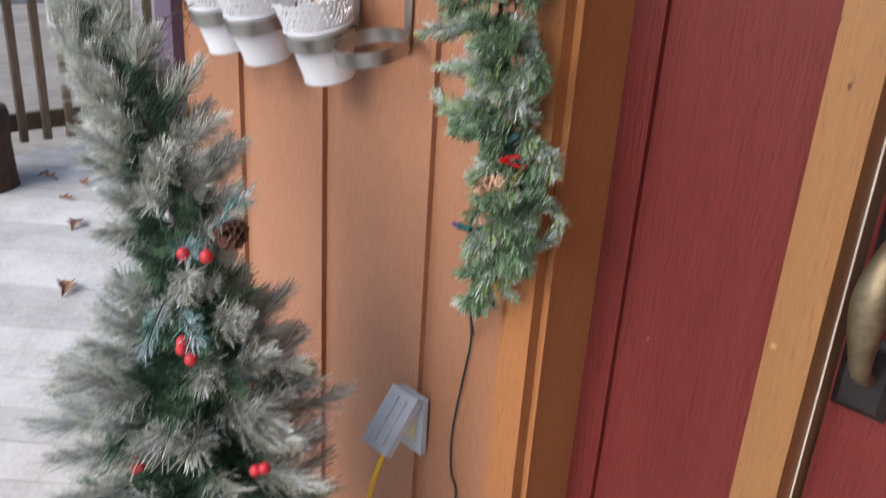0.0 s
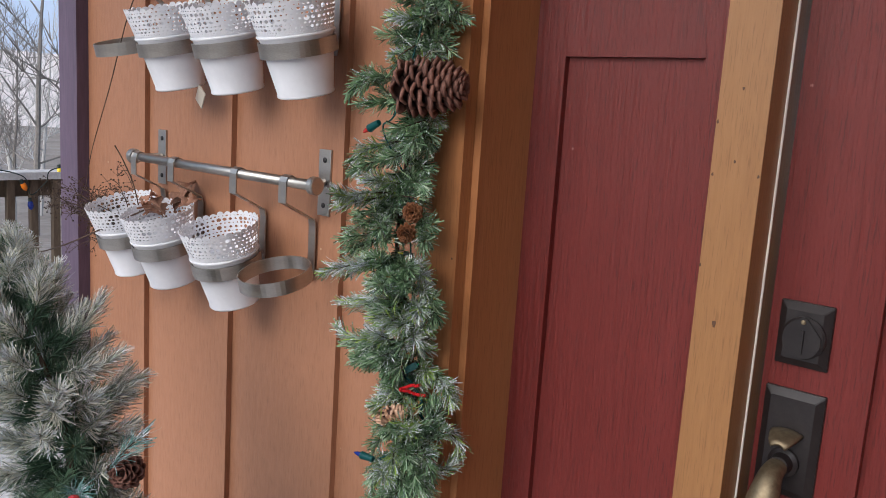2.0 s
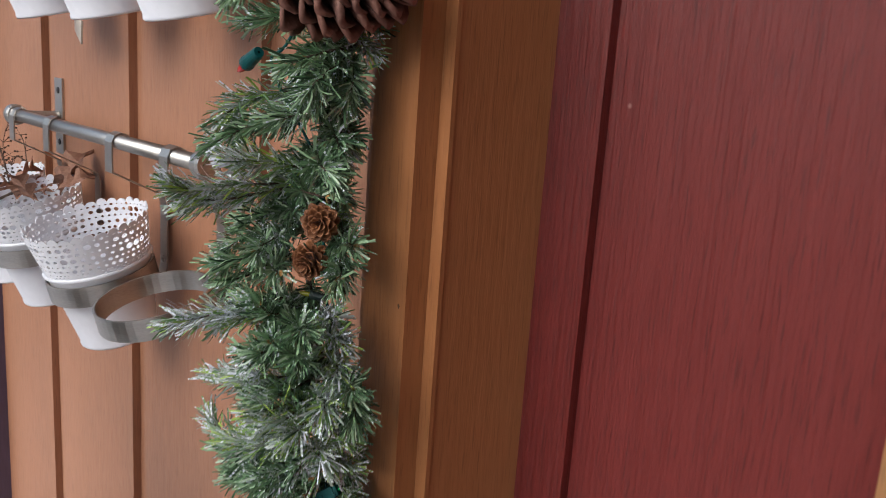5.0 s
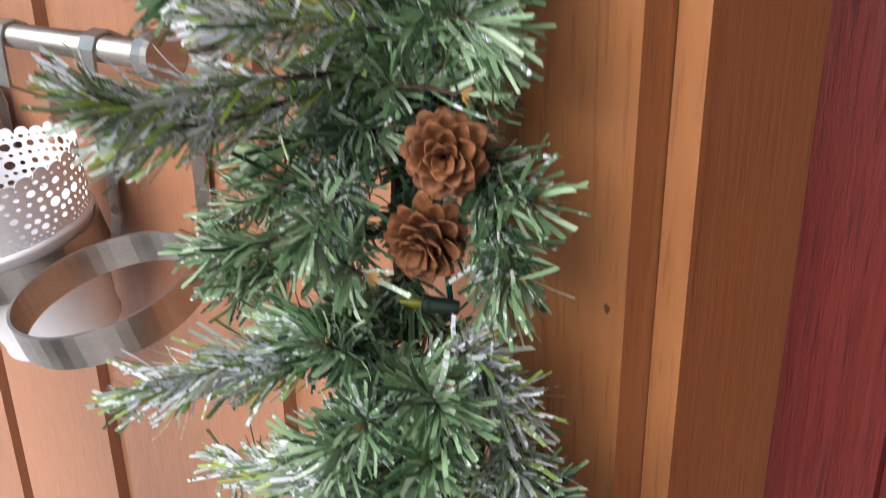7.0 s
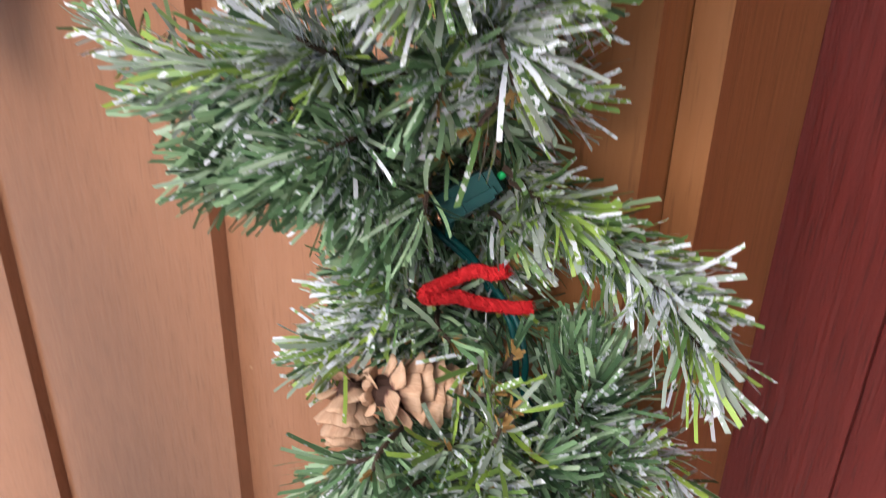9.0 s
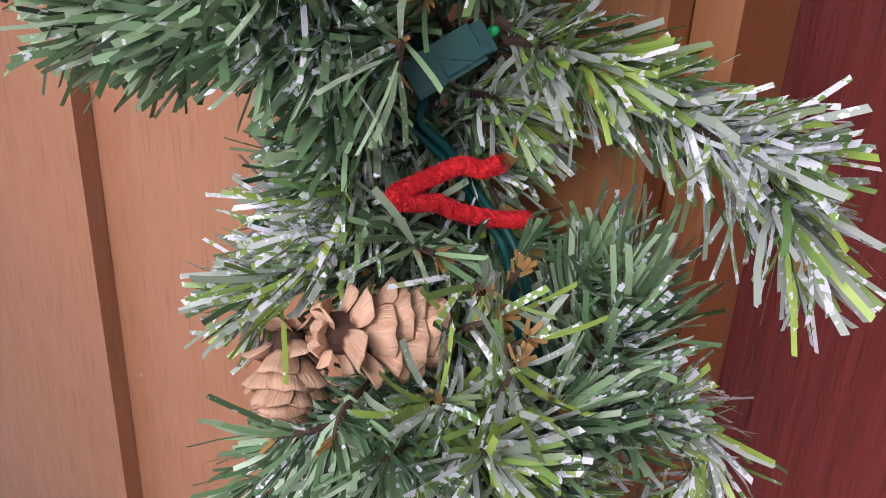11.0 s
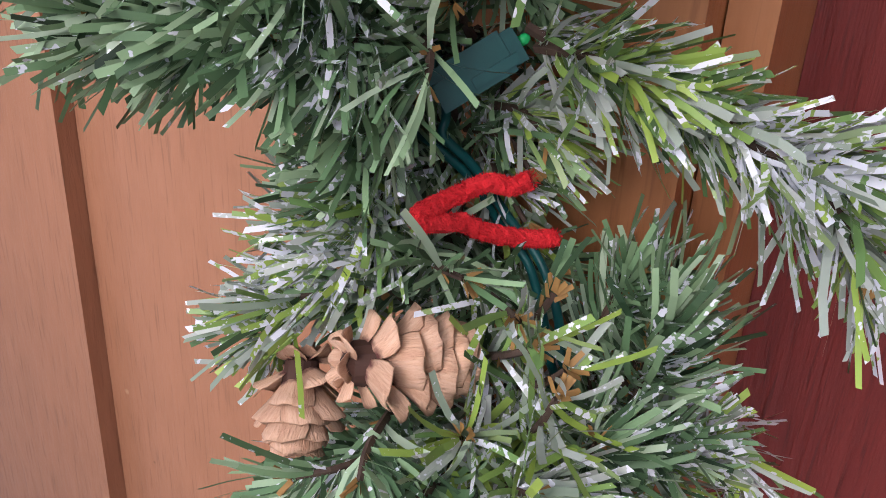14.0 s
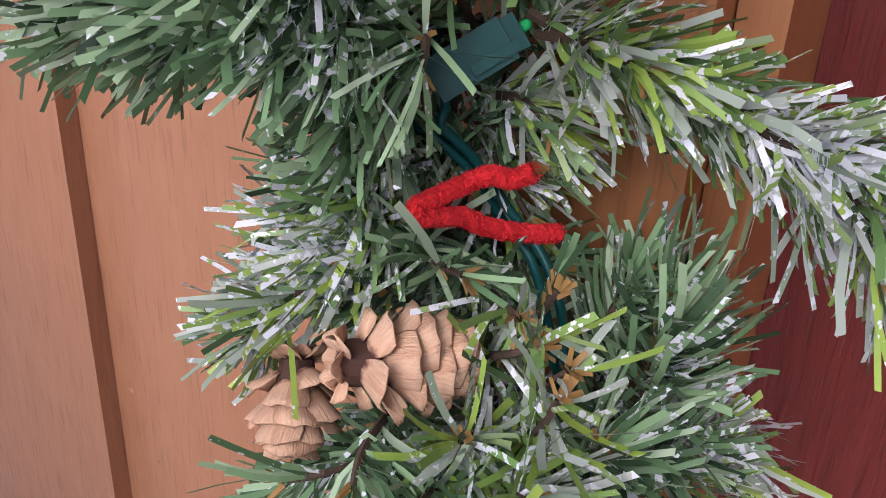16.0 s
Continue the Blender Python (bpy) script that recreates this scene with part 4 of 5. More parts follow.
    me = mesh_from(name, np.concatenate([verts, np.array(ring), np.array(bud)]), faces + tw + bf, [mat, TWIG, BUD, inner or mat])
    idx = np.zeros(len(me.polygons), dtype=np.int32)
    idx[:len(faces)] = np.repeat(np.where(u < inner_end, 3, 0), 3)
    idx[len(faces):len(faces) + len(tw)] = 1
    idx[len(faces) + len(tw):] = 2
    me.polygons.foreach_set("material_index", idx)
    return me


def sprig_mesh(name, seed, length, n, nl, w, mat, bend=0.6, spread=50, tuft=False, inner=None, inner_end=0.0):
    """A sprig along +z, its tip bent towards +x."""
    ang = np.linspace(-bend / 2, bend / 2, 25)
    steps = np.stack([np.sin(ang), 0 * ang, np.cos(ang)], 1)[:-1] * length / 24
    curve = np.concatenate([np.zeros((1, 3)), np.cumsum(steps, axis=0)])
    return needle_mesh(name, seed, curve, int(n * 1.1), nl, w * 0.88, mat, spread, tuft, None, 0, inner, inner_end)


def along(root, tip, length, twist=0.0):
    """Pose that lays a sprig of that length from root to tip, drooping."""
    root, tip = Vector(root), Vector(tip)
    z = (tip - root)
    size = z.length / length
    z.normalize()
    x = Vector((0, 0, -1)) - z * (-z.z)
    if x.length < 0.15:
        x = Vector((1, 0, 0)) - z * z.x
    x.normalize()
    y = z.cross(x)
    m = Matrix((x, y, z)).transposed().to_4x4()
    return Matrix.Translation(root) @ m @ Matrix.Rotation(twist, 4, "Z"), size


# the trimmings lie open: no needle hangs in front of them
SHOWN = [((0.236, -0.115, 1.328), 0.040), ((0.288, -0.112, 1.330), 0.040), ((0.248, -0.118, 0.893), 0.012), ((0.257, -0.106, 0.891), 0.012), ((0.227, -0.116, 0.875), 0.011), ((0.255, -0.110, 1.166), 0.016), ((0.249, -0.115, 1.138), 0.016)]
SHOWN += [((0.266, -0.087, 0.928), 0.004), ((0.258, -0.092, 0.926), 0.005), ((0.251, -0.101, 0.924), 0.005), ((0.257, -0.091, 0.915), 0.005), ((0.270, -0.077, 0.912), 0.005), ((0.263, -0.084, 0.9125), 0.005)]
SHOWN += [((0.248, -0.094, 0.946), 0.007), ((0.256, -0.087, 0.953), 0.008), ((0.252, -0.086, 0.930), 0.005), ((0.276, -0.090, 0.899), 0.0055), ((0.2735, -0.087, 0.9025), 0.005), ((0.2668, -0.082, 0.9085), 0.005), ((0.2785, -0.0935, 0.8955), 0.0055), ((0.2795, -0.094, 0.889), 0.005), ((0.270, -0.083, 0.906), 0.005), ((0.233, -0.098, 1.107), 0.010), ((0.196, -0.13, 1.274), 0.012), ((0.210, -0.137, 0.823), 0.010)]
WAYS = [np.array(v) / np.linalg.norm(v) for v in ((0.41, -0.84, 0.37), (0.49, -0.64, 0.59), (0.62, -0.71, 0.33))]


def lies_open(p):
    """Which of the points leave the trimmings behind them in sight."""
    p = np.atleast_2d(np.asarray(p, dtype=float))
    good = np.ones(len(p), dtype=bool)
    for at, size in SHOWN:
        d = p - np.array(at)
        for w in WAYS:
            k = d @ w
            off = np.linalg.norm(d - np.clip(k, 0, None)[:, None] * w, axis=1)
            good &= ~((off < size) & (k > -0.008) & (k < 0.1))
    return good


def branch(parent, r, kind, *points, fat=1.0):
    """A needled branch through the points, root first."""
    curve = [tuple(v) for v in spline(points, 12)]
    curve = curve[:-max(1, len(curve) // 9)]                # the strips reach on past the wire's end
    length = sum((Vector(b) - Vector(a)).length for a, b in zip(curve, curve[1:]))
    mat, nl, w, spread, bracts = {"g": (N_PLAIN, 0.0195, 0.0015, 48, 3), "f": (N_FROST, 0.020, 0.0015, 42, 2), "b": (N_PLAIN, 0.0235, 0.0016, 56, 14)}[kind]
    me = needle_mesh("branch", r.randrange(10 ** 6), curve, int(2700 * length + 40), nl * fat, w, mat, spread, False, lies_open, bracts)
    link("branch", me, None, parent)


def garland():
    g = thing("pine_garland", "green artificial pine garland with frosted tips hanging by the door", "garland", (0, 0, 0))
    axis = spline([(0.26, -0.07, 2.12), (0.25, -0.075, 1.7), (0.243, -0.075, 1.50), (0.235, -0.075, 1.39), (0.22, -0.075, 1.30), (0.206, -0.075, 1.208), (0.203, -0.075, 1.168), (0.199, -0.075, 1.123), (0.206, -0.078, 1.077), (0.222, -0.078, 1.048), (0.233, -0.076, 1.014), (0.238, -0.074, 0.985), (0.238, -0.074, 0.95), (0.240, -0.074, 0.918), (0.248, -0.076, 0.881), (0.262, -0.080, 0.843), (0.262, -0.083, 0.80), (0.222, -0.083, 0.72), (0.178, -0.055, 0.668)], 10)
    core = bmesh.new()
    tube(core, axis, 0.0032, 6)
    part("core_wire", core, TWIG, g)
    r = random.Random(5)
    reach = [(0.60, 0.02), (0.665, 0.025), (0.70, 0.04), (0.76, 0.055), (0.82, 0.055), (0.86, 0.036), (0.90, 0.026), (0.96, 0.026), (1.02, 0.042), (1.08, 0.036), (1.14, 0.034), (1.19, 0.045), (1.25, 0.056), (1.33, 0.050), (1.40, 0.06), (1.5, 0.08), (2.2, 0.08)]
    def rad(z):
        for (a, b), (c, d) in zip(reach, reach[1:]):
            if a <= z <= c:
                return b + (d - b) * (z - a) / (c - a)
        return 0.05
    # the short filling sprigs close to the core
    dist = 0.0
    for a, b in zip(axis, axis[1:]):
        dist += (b - a).length
        gap = 0.02 if a.z > 1.45 else (0.0055 if a.z > 1.19 else (0.008 if a.z < 0.84 else 0.0095))
        while dist > gap:
            dist -= gap
            q = r.uniform(-0.25, math.pi + 0.25)
            rr = rad(a.z) * r.uniform(0.72, 1.05)
            out = Vector((math.cos(q), -0.5 * abs(math.sin(q)), r.uniform(-0.75, 0.25)))
            out.normalize()
            root = a + Vector((r.uniform(-0.008, 0.008), r.uniform(-0.006, 0.012), r.uniform(-0.01, 0.01)))
            tip = root + out * max(rr, 0.024)
            tip.y = min(max(tip.y, -0.15), -0.018)
            branch(g, r, "f" if r.random() < 0.25 else "g", tuple(root), tuple(root.lerp(tip, 0.5) + Vector((0, -0.004, 0.004))), tuple(tip), fat=0.85)
    # above and round the large cone
    branch(g, r, "g", (0.232, -0.08, 1.39), (0.21, -0.1, 1.393), (0.175, -0.11, 1.395))
    branch(g, r, "g", (0.239, -0.08, 1.394), (0.283, -0.1, 1.382), (0.302, -0.1, 1.369))
    branch(g, r, "g", (0.232, -0.08, 1.39), (0.244, -0.12, 1.374), (0.221, -0.12, 1.363))
    branch(g, r, "f", (0.231, -0.08, 1.409), (0.232, -0.11, 1.413), (0.202, -0.12, 1.415))
    branch(g, r, "g", (0.237, -0.07, 1.386), (0.27, -0.11, 1.37), (0.27, -0.12, 1.362))
    branch(g, r, "g", (0.174, -0.08, 1.316), (0.149, -0.1, 1.34), (0.12, -0.11, 1.311))
    branch(g, r, "g", (0.18, -0.08, 1.336), (0.164, -0.1, 1.34), (0.156, -0.12, 1.318))
    branch(g, r, "g", (0.181, -0.08, 1.311), (0.173, -0.1, 1.305), (0.139, -0.11, 1.301))
    branch(g, r, "g", (0.252, -0.08, 1.289), (0.249, -0.12, 1.278), (0.226, -0.13, 1.267))
    branch(g, r, "g", (0.245, -0.08, 1.283), (0.263, -0.12, 1.264), (0.26, -0.13, 1.25))
    branch(g, r, "g", (0.23, -0.07, 1.278), (0.262, -0.09, 1.265), (0.266, -0.1, 1.245))
    branch(g, r, "g", (0.227, -0.08, 1.253), (0.238, -0.12, 1.239), (0.217, -0.14, 1.232))
    branch(g, r, "f", (0.208, -0.09, 1.256), (0.192, -0.13, 1.245), (0.178, -0.15, 1.225))
    branch(g, r, "g", (0.202, -0.09, 1.236), (0.203, -0.14, 1.226), (0.189, -0.16, 1.211))
    branch(g, r, "g", (0.221, -0.08, 1.232), (0.26, -0.1, 1.225), (0.268, -0.1, 1.206))
    # the long lime sprig over the rail's end
    branch(g, r, "f", (0.221, -0.1, 1.188), (0.21, -0.15, 1.188), (0.204, -0.18, 1.185), (0.202, -0.197, 1.192))
    branch(g, r, "f", (0.209, -0.11, 1.183), (0.208, -0.15, 1.178), (0.203, -0.17, 1.177), (0.182, -0.18, 1.167))
    branch(g, r, "f", (0.227, -0.1, 1.2), (0.226, -0.14, 1.206), (0.22, -0.16, 1.207))
    branch(g, r, "g", (0.213, -0.09, 1.198), (0.256, -0.11, 1.199), (0.275, -0.11, 1.195))
    branch(g, r, "g", (0.217, -0.09, 1.206), (0.269, -0.12, 1.209), (0.283, -0.12, 1.203))
    branch(g, r, "g", (0.198, -0.09, 1.179), (0.246, -0.115, 1.187), (0.269, -0.11, 1.185))
    # round the rust cones
    branch(g, r, "g", (0.201, -0.08, 1.162), (0.188, -0.11, 1.161), (0.155, -0.12, 1.147))
    branch(g, r, "g", (0.19, -0.085, 1.148), (0.186, -0.12, 1.146), (0.155, -0.13, 1.126))
    branch(g, r, "g", (0.188, -0.09, 1.137), (0.184, -0.13, 1.126), (0.149, -0.14, 1.116))
    branch(g, r, "g", (0.195, -0.09, 1.147), (0.224, -0.13, 1.149), (0.237, -0.15, 1.144))
    branch(g, r, "g", (0.194, -0.09, 1.129), (0.216, -0.12, 1.127), (0.255, -0.14, 1.133))
    branch(g, r, "g", (0.18, -0.09, 1.117), (0.175, -0.12, 1.11), (0.153, -0.13, 1.098))
    branch(g, r, "g", (0.171, -0.08, 1.153), (0.202, -0.1, 1.167), (0.23, -0.11, 1.169))
    branch(g, r, "g", (0.248, -0.085, 1.161), (0.269, -0.1, 1.144), (0.279, -0.108, 1.118))
    branch(g, r, "g", (0.25, -0.085, 1.163), (0.267, -0.095, 1.155), (0.286, -0.1, 1.153))
    branch(g, r, "g", (0.252, -0.085, 1.15), (0.272, -0.1, 1.137), (0.289, -0.115, 1.133))
    # the frosted sprig under the ring
    branch(g, r, "f", (0.203, -0.1, 1.093), (0.196, -0.14, 1.091), (0.184, -0.17, 1.086), (0.165, -0.185, 1.077))
    branch(g, r, "f", (0.202, -0.1, 1.085), (0.206, -0.14, 1.09), (0.175, -0.15, 1.074))
    branch(g, r, "g", (0.203, -0.1, 1.097), (0.213, -0.13, 1.102), (0.186, -0.13, 1.098))
    branch(g, r, "g", (0.198, -0.09, 1.088), (0.219, -0.12, 1.091), (0.226, -0.14, 1.105))
    branch(g, r, "f", (0.229, -0.09, 1.078), (0.257, -0.1, 1.096), (0.276, -0.105, 1.09))
    # tips that face outwards
    branch(g, r, "g", (0.206, -0.09, 1.057), (0.235, -0.125, 1.074), (0.253, -0.145, 1.086))
    branch(g, r, "g", (0.228, -0.09, 1.048), (0.263, -0.125, 1.071), (0.283, -0.146, 1.086))
    branch(g, r, "g", (0.21, -0.1, 1.057), (0.238, -0.14, 1.071), (0.228, -0.15, 1.069))
    branch(g, r, "g", (0.193, -0.09, 1.068), (0.264, -0.13, 1.097), (0.284, -0.14, 1.098))
    branch(g, r, "f", (0.239, -0.09, 1.075), (0.271, -0.105, 1.086), (0.282, -0.105, 1.082))
    branch(g, r, "f", (0.246, -0.09, 1.065), (0.284, -0.11, 1.068), (0.293, -0.115, 1.056))
    # the broad left spray and the curled frosted tip
    branch(g, r, "f", (0.234, -0.095, 1.035), (0.224, -0.13, 1.038), (0.189, -0.14, 1.035), (0.152, -0.145, 1.03))
    branch(g, r, "f", (0.238, -0.095, 1.026), (0.247, -0.135, 1.031), (0.237, -0.15, 1.026))
    branch(g, r, "f", (0.232, -0.095, 1.042), (0.225, -0.13, 1.046), (0.19, -0.14, 1.041))
    branch(g, r, "f", (0.238, -0.09, 1.032), (0.258, -0.13, 1.027), (0.254, -0.15, 1.023))
    branch(g, r, "g", (0.234, -0.09, 1.041), (0.242, -0.13, 1.038), (0.222, -0.145, 1.03))
    branch(g, r, "f", (0.243, -0.09, 1.027), (0.272, -0.13, 1.024), (0.272, -0.14, 1.018))
    branch(g, r, "f", (0.233, -0.095, 0.984), (0.218, -0.13, 0.989), (0.184, -0.14, 0.987), (0.141, -0.137, 0.998))
    branch(g, r, "g", (0.228, -0.095, 0.98), (0.217, -0.13, 0.983), (0.18, -0.135, 0.949))
    branch(g, r, "g", (0.222, -0.095, 0.976), (0.206, -0.13, 0.977), (0.168, -0.14, 0.972))
    branch(g, r, "f", (0.218, -0.09, 0.98), (0.234, -0.13, 0.997), (0.222, -0.14, 1.004))
    branch(g, r, "g", (0.228, -0.09, 0.97), (0.237, -0.125, 0.972), (0.226, -0.135, 0.968))
    branch(g, r, "g", (0.222, -0.09, 0.966), (0.224, -0.125, 0.967), (0.202, -0.13, 0.949))
    branch(g, r, "g", (0.228, -0.085, 0.962), (0.236, -0.115, 0.964), (0.231, -0.12, 0.955))
    branch(g, r, "g", (0.254, -0.085, 1.039), (0.291, -0.105, 1.056), (0.308, -0.114, 1.059))
    branch(g, r, "g", (0.267, -0.09, 1.045), (0.298, -0.105, 1.044), (0.308, -0.11, 1.034))
    branch(g, r, "g", (0.26, -0.085, 1.039), (0.29, -0.1, 1.04), (0.299, -0.105, 1.029))
    branch(g, r, "f", (0.247, -0.085, 1.042), (0.286, -0.12, 1.047), (0.297, -0.13, 1.043))
    branch(g, r, "f", (0.248, -0.085, 1.006), (0.276, -0.105, 1.015), (0.287, -0.1, 1.012))
    branch(g, r, "f", (0.248, -0.085, 0.998), (0.277, -0.11, 0.994), (0.273, -0.12, 0.979))
    branch(g, r, "f", (0.243, -0.085, 0.999), (0.28, -0.12, 1.007), (0.284, -0.115, 0.99))
    branch(g, r, "f", (0.248, -0.085, 0.985), (0.271, -0.095, 0.987), (0.284, -0.09, 0.987))
    branch(g, r, "g", (0.243, -0.09, 0.995), (0.269, -0.125, 0.997), (0.272, -0.13, 0.99))
    # the long frosted sprig past the casing
    branch(g, r, "f", (0.261, -0.084, 0.959), (0.281, -0.086, 0.952), (0.299, -0.088, 0.947))
    branch(g, r, "f", (0.281, -0.085, 0.954), (0.306, -0.09, 0.947), (0.326, -0.096, 0.937), (0.335, -0.099, 0.923))
    branch(g, r, "f", (0.289, -0.085, 0.95), (0.311, -0.094, 0.945), (0.326, -0.1, 0.945))
    branch(g, r, "f", (0.263, -0.083, 0.955), (0.279, -0.092, 0.956), (0.29, -0.096, 0.952))
    branch(g, r, "f", (0.301, -0.086, 0.946), (0.315, -0.085, 0.941), (0.328, -0.085, 0.927))
    # the sprig that runs to the groove
    branch(g, r, "g", (0.235, -0.095, 0.957), (0.23, -0.12, 0.96), (0.21, -0.13, 0.958), (0.184, -0.138, 0.953))
    branch(g, r, "g", (0.233, -0.1, 0.962), (0.221, -0.12, 0.958), (0.192, -0.125, 0.951))
    branch(g, r, "g", (0.223, -0.095, 0.952), (0.228, -0.115, 0.954), (0.231, -0.13, 0.959))
    branch(g, r, "g", (0.211, -0.12, 0.958), (0.202, -0.13, 0.959), (0.199, -0.14, 0.963))
    # round the holder and the tie
    branch(g, r, "g", (0.233, -0.09, 0.952), (0.239, -0.105, 0.948), (0.236, -0.112, 0.941))
    branch(g, r, "g", (0.235, -0.085, 0.94), (0.236, -0.1, 0.937), (0.23, -0.108, 0.932))
    branch(g, r, "g", (0.239, -0.09, 0.957), (0.253, -0.11, 0.956), (0.252, -0.11, 0.949))
    branch(g, r, "g", (0.232, -0.09, 0.96), (0.24, -0.115, 0.958), (0.238, -0.118, 0.949))
    branch(g, r, "g", (0.236, -0.085, 0.932), (0.237, -0.1, 0.927), (0.225, -0.11, 0.926))
    branch(g, r, "f", (0.233, -0.085, 0.921), (0.235, -0.105, 0.919), (0.219, -0.11, 0.915))
    branch(g, r, "f", (0.235, -0.085, 0.914), (0.238, -0.105, 0.913), (0.234, -0.11, 0.91))
    branch(g, r, "f", (0.23, -0.085, 0.91), (0.226, -0.1, 0.907), (0.212, -0.105, 0.899))
    branch(g, r, "f", (0.231, -0.085, 0.901), (0.228, -0.11, 0.901), (0.209, -0.118, 0.892))
    branch(g, r, "f", (0.226, -0.085, 0.893), (0.224, -0.11, 0.894), (0.214, -0.115, 0.882))
    branch(g, r, "g", (0.244, -0.075, 0.933), (0.257, -0.08, 0.934), (0.264, -0.08, 0.926))
    branch(g, r, "f", (0.245, -0.072, 0.938), (0.261, -0.082, 0.941), (0.269, -0.082, 0.933))
    branch(g, r, "g", (0.239, -0.085, 0.906), (0.254, -0.105, 0.912), (0.265, -0.11, 0.913))
    branch(g, r, "g", (0.229, -0.065, 0.956), (0.236, -0.08, 0.944), (0.233, -0.082, 0.932))
    branch(g, r, "g", (0.237, -0.065, 0.932), (0.237, -0.08, 0.924), (0.232, -0.085, 0.916))
    branch(g, r, "g", (0.231, -0.062, 0.914), (0.238, -0.07, 0.907), (0.244, -0.074, 0.897))
    branch(g, r, "g", (0.238, -0.06, 0.953), (0.25, -0.07, 0.943), (0.253, -0.07, 0.932))
    # the dark green fan with ochre bracts
    branch(g, r, "b", (0.29, -0.085, 0.851), (0.295, -0.09, 0.879), (0.297, -0.085, 0.899), (0.298, -0.082, 0.909))
    branch(g, r, "b", (0.283, -0.08, 0.853), (0.292, -0.084, 0.884), (0.297, -0.083, 0.903))
    branch(g, r, "g", (0.291, -0.08, 0.855), (0.298, -0.084, 0.869), (0.308, -0.086, 0.877))
    branch(g, r, "f", (0.296, -0.075, 0.854), (0.303, -0.08, 0.865), (0.311, -0.08, 0.873))
    branch(g, r, "g", (0.283, -0.078, 0.877), (0.284, -0.082, 0.896), (0.29, -0.08, 0.913))
    # below the tan cones
    branch(g, r, "f", (0.255, -0.085, 0.899), (0.272, -0.108, 0.908), (0.278, -0.115, 0.91))
    branch(g, r, "f", (0.256, -0.085, 0.88), (0.273, -0.11, 0.899), (0.283, -0.115, 0.907))
    branch(g, r, "f", (0.262, -0.085, 0.863), (0.267, -0.11, 0.877), (0.27, -0.122, 0.885))
    branch(g, r, "f", (0.264, -0.085, 0.874), (0.281, -0.11, 0.895), (0.289, -0.115, 0.905))
    branch(g, r, "f", (0.267, -0.085, 0.86), (0.283, -0.115, 0.888), (0.289, -0.12, 0.903))
    branch(g, r, "g", (0.262, -0.08, 0.886), (0.276, -0.1, 0.905), (0.279, -0.1, 0.912))
    branch(g, r, "g", (0.243, -0.1, 0.871), (0.254, -0.13, 0.882), (0.258, -0.14, 0.879))
    branch(g, r, "g", (0.248, -0.1, 0.863), (0.249, -0.13, 0.875), (0.239, -0.14, 0.874))
    branch(g, r, "g", (0.256, -0.095, 0.853), (0.268, -0.13, 0.877), (0.267, -0.14, 0.877))
    branch(g, r, "f", (0.263, -0.09, 0.851), (0.281, -0.12, 0.876), (0.29, -0.125, 0.881))
    branch(g, r, "g", (0.27, -0.085, 0.854), (0.289, -0.105, 0.876), (0.295, -0.11, 0.888))
    branch(g, r, "g", (0.239, -0.085, 0.888), (0.239, -0.1, 0.9), (0.235, -0.105, 0.901))
    # the lower ball, the frosted loop and the tail
    branch(g, r, "f", (0.259, -0.075, 0.866), (0.296, -0.065, 0.868), (0.319, -0.055, 0.851), (0.308, -0.055, 0.817))
    branch(g, r, "f", (0.269, -0.075, 0.807), (0.296, -0.065, 0.807), (0.32, -0.055, 0.834))
    branch(g, r, "f", (0.238, -0.09, 0.841), (0.266, -0.13, 0.839), (0.279, -0.14, 0.825))
    branch(g, r, "g", (0.23, -0.08, 0.819), (0.229, -0.11, 0.811), (0.218, -0.12, 0.782))
    branch(g, r, "g", (0.244, -0.08, 0.824), (0.296, -0.12, 0.819), (0.314, -0.12, 0.798))
    branch(g, r, "g", (0.252, -0.08, 0.809), (0.299, -0.1, 0.803), (0.311, -0.1, 0.779))
    branch(g, r, "g", (0.227, -0.075, 0.782), (0.22, -0.09, 0.755), (0.211, -0.09, 0.717))
    branch(g, r, "g", (0.226, -0.07, 0.774), (0.231, -0.085, 0.752), (0.217, -0.08, 0.709))
    branch(g, r, "g", (0.213, -0.08, 0.843), (0.22, -0.11, 0.842), (0.216, -0.12, 0.826))
    branch(g, r, "g", (0.235, -0.08, 0.849), (0.28, -0.12, 0.846), (0.297, -0.13, 0.833))
    branch(g, r, "g", (0.216, -0.08, 0.797), (0.276, -0.12, 0.801), (0.291, -0.12, 0.779))
    branch(g, r, "g", (0.207, -0.08, 0.812), (0.205, -0.1, 0.788), (0.196, -0.1, 0.744))
    branch(g, r, "g", (0.26, -0.075, 0.844), (0.297, -0.1, 0.84), (0.312, -0.1, 0.813))
    branch(g, r, "f", (0.208, -0.08, 0.795), (0.244, -0.125, 0.809), (0.262, -0.135, 0.801))
    return g


garland()


